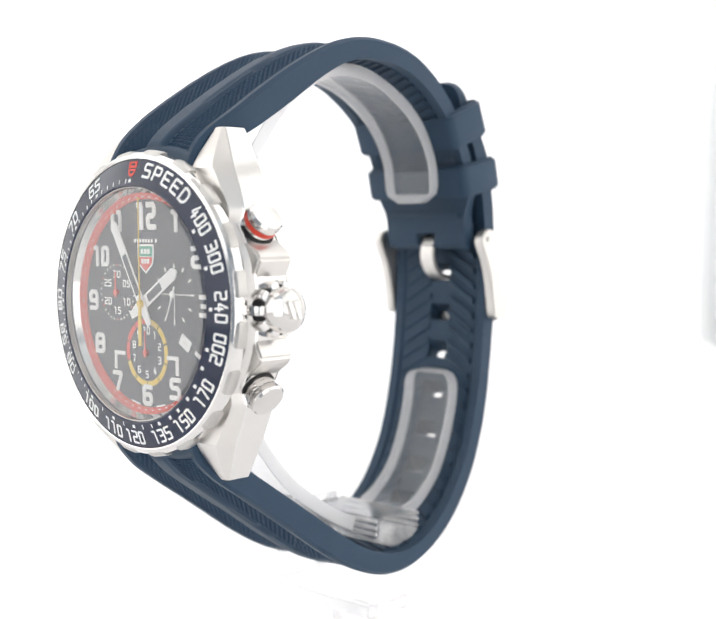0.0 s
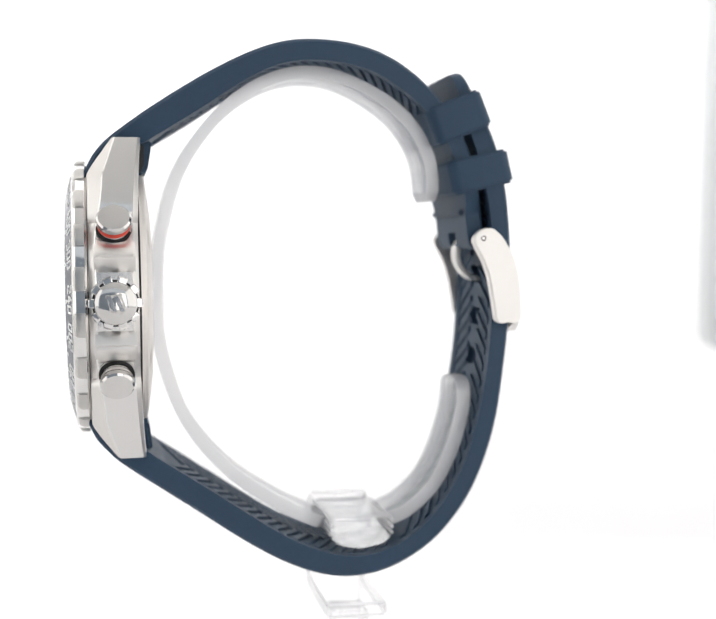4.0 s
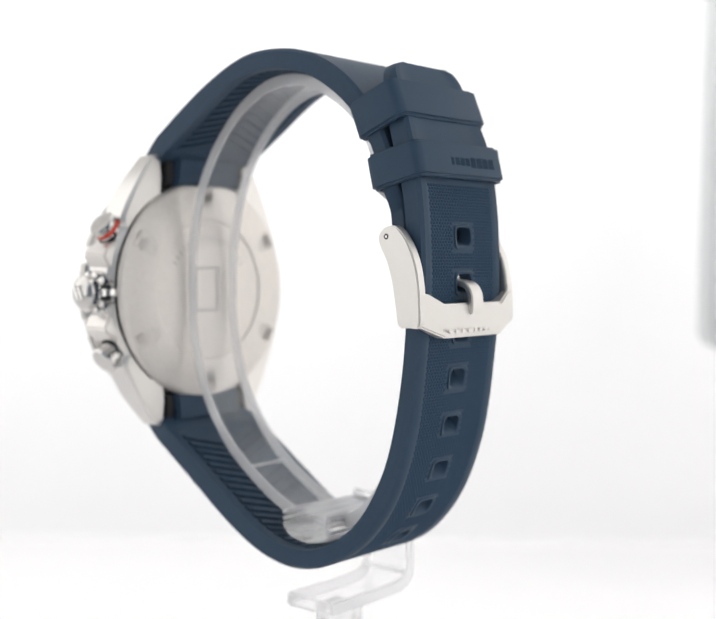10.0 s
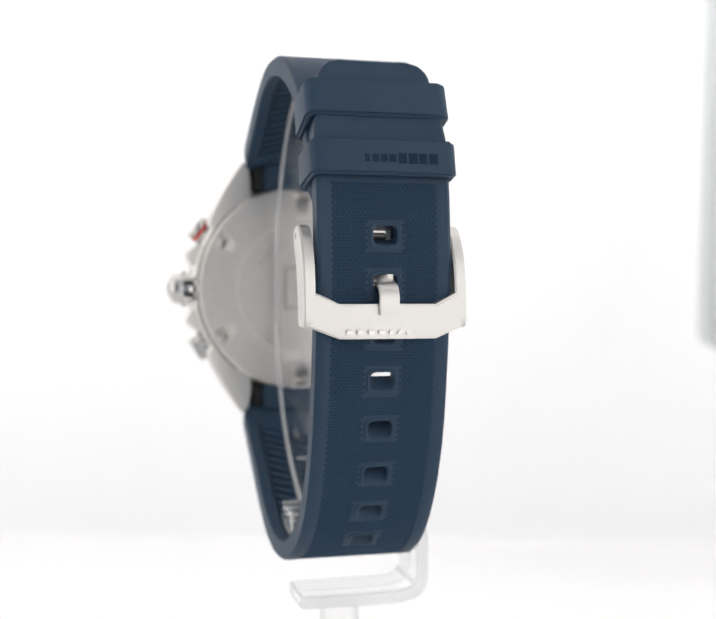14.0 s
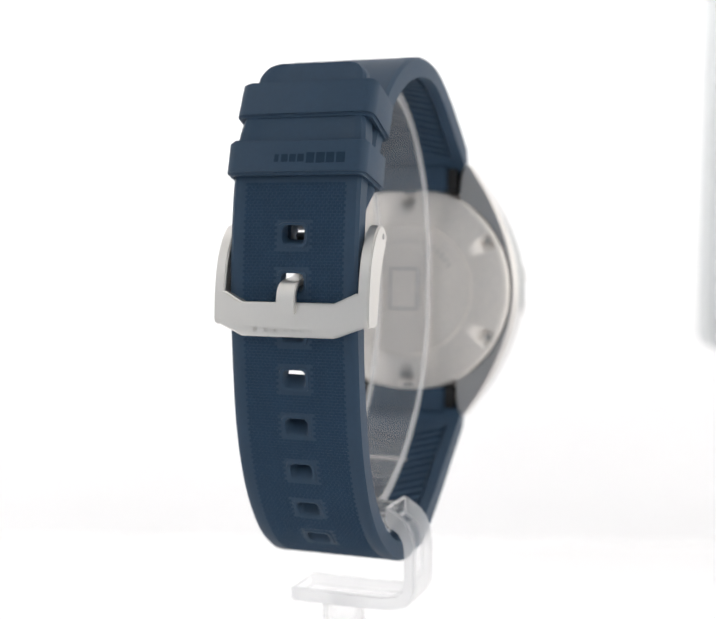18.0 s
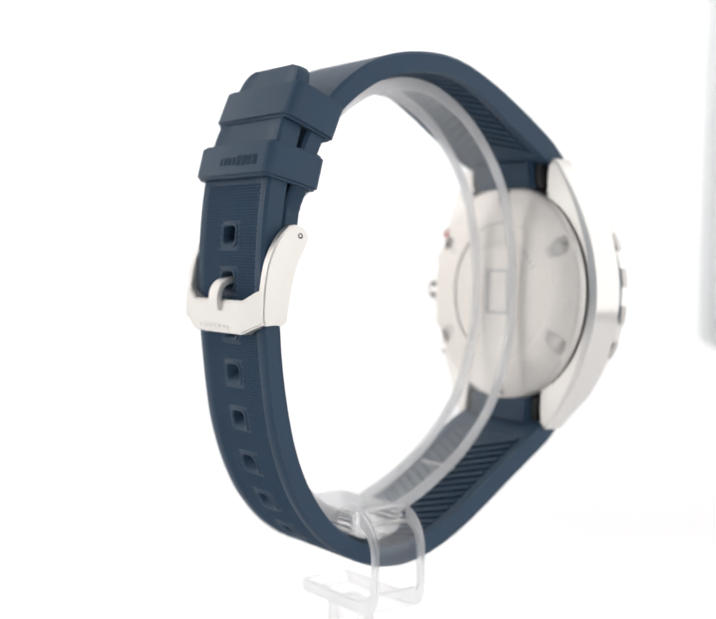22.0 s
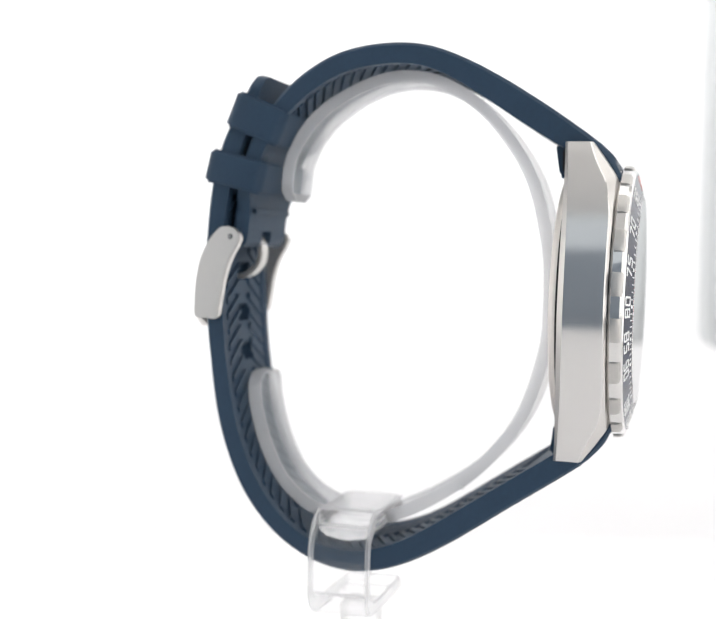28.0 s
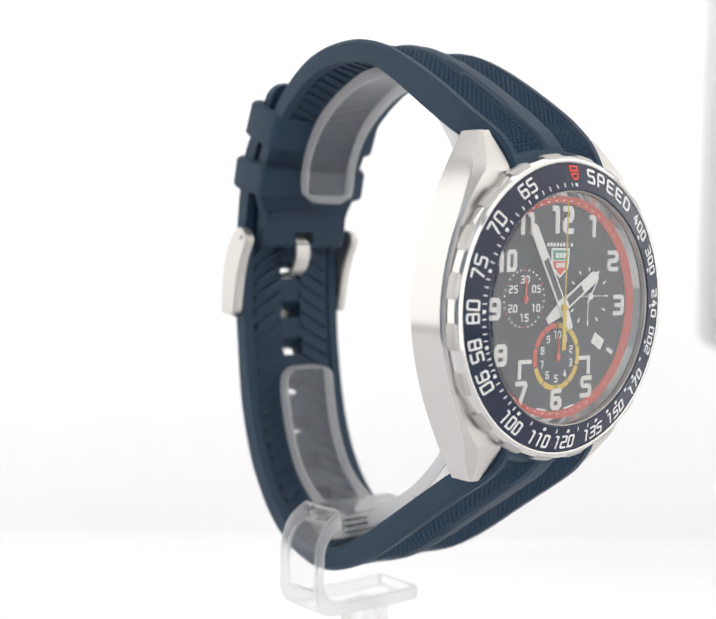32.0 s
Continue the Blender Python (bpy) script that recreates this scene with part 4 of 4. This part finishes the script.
def build_buckle():
    bk = part("buckle", prism([(-13.1, -0.75), (-7.75, -2.75), (7.75, -2.75), (13.1, -0.75), (13.1, 4.6), (10.95, 4.2), (7.75, 2.65), (-7.75, 2.65), (-10.95, 4.2), (-13.1, 4.6)], 24.4, 26.75, "xz"), steel_buckle, watch, "brushed steel pin buckle", bevel=0.3)
    # slope the ends of the bar back to the arms
    for v in bk.data.vertices:
        x = abs(v.co.x / MM - X0)
        if x > 7.9 and v.co.y / MM > 26:
            v.co.y -= MM * min(1.25, (x - 7.75) * 0.25)
    arm, _ = curve([(18.5, 14.6), (17.2, 13.2), (17.6, 11.6), (18.9, 9.3), (20.0, 6.2), (20.9, 1.6), (21.5, -1.0), (23.5, -1.0), (25.5, -0.9), (25.6, 2.5), (25.3, 5.8), (24.5, 9.3), (22.9, 12.5), (21.2, 14.4), (20.0, 14.9)], 44)
    for sd in (-1, 1):
        x0, x1 = sorted((sd * 11.3, sd * 13.15))
        a = part("arm", prism([(p.x, p.y) for p in arm], x0, x1, "yz"), steel_buckle, bk, "curved side arm of the buckle", bevel=0.22)
        for name, prof, mat, label in (("pin_seat", [(0.01, 13.18), (0.45, 13.17), (0.46, 12.4)], black_mat, "dark seat of the spring bar"), ("pin_end", [(0.01, 13.22), (0.2, 13.2), (0.25, 13.15), (0.25, 12.4)], steel_polished, "end of the spring bar")):
            pin = lathe(prof, 24, Vector((0, 18.9, 13.1)), "X", closed=False)
            part(name, pin if sd > 0 else fix_mirror(pin), mat, bk, label)
    path, _ = curve([(19.3, 13.6), (18.0, 11.4), (18.3, 8.6), (20.3, 6.5), (23.5, 5.9), (25.6, 5.5), (26.7, 4.3), (27.0, 2.6), (26.95, 0.9)], 40)
    bm = bmesh.new()
    rings = []
    for k, p in enumerate(path):
        d = (path[min(k + 1, 39)] - path[max(k - 1, 0)]).normalized()
        nn = Vector((d.y, -d.x, 0))
        rings.append([bm.verts.new((x, (p + nn * h).x, (p + nn * h).y)) for x, h in ((-1.6, -0.45), (1.6, -0.45), (1.6, 0.45), (-1.6, 0.45))])
    for p, q in zip(rings, rings[1:]):
        for j in range(4):
            bm.faces.new((p[j], p[(j + 1) % 4], q[(j + 1) % 4], q[j]))
    bm.faces.new(rings[0])
    bm.faces.new(rings[-1])
    part("tongue", fix(bm), steel_buckle, bk, "brushed steel tongue through a strap slot", bevel=0.18)
    x = 6.9
    for wd in (1.5, 1.6, 1.5, 1.5, 1.2, 1.2, 1.2, 0.75):
        part("engraved_bar", box(x - wd + 0.25, x - 0.25, 26.70, 26.757, -2.0, -1.45), steel_brushed, bk, "engraved bar of the maker's lettering")
        x -= wd + 0.18


def fix_mirror(bm):
    bm.transform(Matrix.Diagonal((-1, 1, 1, 1)))
    return fix(bm)


build_buckle()

# ---- the clear stand ----
holder = tagged(new("display_stand"), "clear acrylic watch stand with an open cuff inside the strap", "stand")
holder.location = (0, 0, Z0)


def build_stand():
    def cuff(name, outer, inner, half, label):
        n = 90
        o, _ = curve(outer, n)
        i, _ = curve(inner, n)
        def strip(x0, x1, h0, h1, k0=0, k1=n):
            bm = bmesh.new()
            rings = []
            for k in range(k0, k1):
                nn = (o[k] - i[k]).normalized()
                e = min(1.0, min((o[k] - o[0]).length, (o[k] - o[n - 1]).length) / 3.0)
                hw = half * (0.45 + 0.55 * math.sqrt(max(0.0, 1 - (1 - e) ** 2)))
                ti = (o[k] - i[k]).length
                sec = [(x0, h0), (x0, h1 * ti), (x1, h1 * ti), (x1, h0)]
                rings.append([bm.verts.new((x * hw + 0.3 + 0.019 * (i[k].x + 33), (i[k] + nn * h).x, (i[k] + nn * h).y)) for x, h in sec])
            for p, q in zip(rings, rings[1:]):
                for j in range(4):
                    bm.faces.new((p[j], p[(j + 1) % 4], q[(j + 1) % 4], q[j]))
            bm.faces.new(rings[0])
            bm.faces.new(rings[-1])
            return fix(bm)
        body = part(name, strip(-0.943, 0.943, 0.4, 0.97, 1, n - 1), acrylic, holder, label, sharp=0.6, bevel=0.1)
        for x0, x1 in ((-1.0, -0.945), (0.945, 1.0)):
            part("rim", strip(x0, x1, 0.0, 1.0), acrylic_rim, body, "clear edge of the cuff, its piped light painted as a white veil", sharp=1.2, bevel=0.14, segs=2)
        for k0 in (0, n - 2):
            part("rim", strip(-0.943, 0.943, 0.0, 1.0, k0, k0 + 2), acrylic_rim, body, "clear end of the cuff, its piped light painted as a white veil", sharp=0.6)
        return body
    front = cuff("cuff", [(13.1, 19.6), (11.9, 27.6), (6.9, 35.0), (-1.8, 40.0), (-9.6, 41.6), (-17.5, 39.7), (-25.4, 33.8), (-32.2, 23.9), (-35.3, 12.0), (-35.7, 2.4), (-34.9, -6.3), (-31.0, -17.5), (-23.7, -26.7), (-14.5, -33.2), (-6.4, -37.0)],
         [(11.0, 19.4), (9.9, 26.9), (5.5, 33.3), (-2.2, 38.1), (-9.6, 39.5), (-16.7, 37.8), (-24.0, 32.4), (-30.3, 23.1), (-33.2, 11.8), (-33.6, 2.4), (-32.9, -5.7), (-29.2, -16.5), (-22.3, -25.1), (-13.4, -31.3), (-5.6, -35.0)], 5.4, "open clear cuff with raised edges")
    cuff("cuff", [(3.8, -36.8), (8.4, -34.9), (12.4, -31.5), (14.9, -28.0), (17.2, -22.8), (18.8, -16.3), (19.0, -11.0)],
         [(3.2, -34.7), (7.3, -32.9), (10.7, -30.0), (12.8, -27.0), (14.9, -22.0), (16.4, -16.0), (16.6, -11.2)], 5.4, "short rear arm of the clear cuff")
    # moulded frame and seam on the outside of the cuff
    for x0, x1, z0, z1 in ((-2.5, 3.7, 7.0, 7.4), (-2.5, 3.7, -1.2, -0.8), (-2.5, -2.1, -0.8, 7.0), (3.3, 3.7, -0.8, 7.0)):
        part("moulded_line", box(x0, x1, -35.95, -35.5, z0, z1), acrylic_edge, front, "moulded line on the cuff", bevel=0.1)
    seam = box(-5.2, 4.2, -0.25, 0.25, -0.3, 0.3)
    seam.transform(Matrix.Translation((0.0, -20.3, -29.3)) @ Matrix.Rotation(radians(-35), 4, "X"))
    part("moulded_line", seam, acrylic_edge, front, "moulded line on the cuff", bevel=0.1)
    # clip block under the cuff
    block = part("clip_block", prism([(-5.9, -34.2), (4.3, -34.2), (4.45, -35.0), (4.5, -37.4), (2.9, -38.7), (-0.7, -39.4), (-4.5, -38.8), (-6.1, -37.4)], -8.2, 10.0, "yz"), acrylic_solid, holder, "clear clip block holding the cuff", bevel=0.4)
    # moulded ridges across the block
    for z in (-34.6, -35.7, -36.8):
        for y0, y1 in ((4.3, 4.75), (-6.35, -5.85)):
            part("moulded_line", box(-8.0, 9.8, y0, y1, z - 0.22, z + 0.22), acrylic_edge, block, "moulded ridge on the block", bevel=0.08)
    # bracket that hooks round the strap
    out, _ = curve([(-9.0, -33.0), (-12.6, -35.4), (-14.4, -39.0), (-14.6, -44.0), (-14.4, -48.6), (-12.0, -51.0), (-6.0, -51.6), (8.6, -51.6)], 40)
    inn, _ = curve([(-9.0, -36.6), (-11.2, -37.9), (-12.3, -40.2), (-12.4, -44.0), (-12.3, -46.6), (-11.0, -48.4), (-6.0, -49.0), (8.6, -49.0)], 40)
    bm = bmesh.new()
    rings = [[bm.verts.new((p.x, y, p.y)) for y, p in ((-6.5, o), (4.1, o), (4.1, i), (-6.5, i))] for o, i in zip(out, inn)]
    for p, q in zip(rings, rings[1:]):
        for j in range(4):
            bm.faces.new((p[j], p[(j + 1) % 4], q[(j + 1) % 4], q[j])).material_index = j % 2
    bm.faces.new(rings[0])
    bm.faces.new(rings[-1])
    part("bracket", fix(bm), [acrylic, acrylic_rim], holder, "bent clear bracket below the strap", sharp=0.6, bevel=0.45)
    zf = -Z0 / MM
    part("column", box(-2.6, 3.4, -4.4, 2.0, zf + 6.0, -51.65), acrylic_solid, holder, "clear upright column", bevel=0.4)
    part("foot", lathe([(0.01, 0.0), (30.0, 0.0), (30.6, 0.6), (30.6, 4.8), (29.8, 5.8), (0.01, 6.0)], 72, Vector((0, 0, 0)), closed=False), acrylic, holder, "round clear foot", m=Matrix.Scale(MM, 4) @ Matrix.Translation((0, 0, zf)) @ Matrix.Rotation(radians(90), 4, "X"))


build_stand()


def motions():
    turn = [(float(k), 316.4 - 8.68 * k) for k in range(33)]
    rows = [(t, pose(0, 0, Z0, 0, 0, a)) for t, a in turn]
    walk(watch, rows)
    walk(holder, rows)
    pivot = SET @ Vector((CC.x + 6.6, YD - 0.35, CC.z + 1.55))
    walk(SECONDS, [(2.0 * k, pose(*pivot, 1.2, 200 + 12.0 * k, 0)) for k in range(17)])


motions()
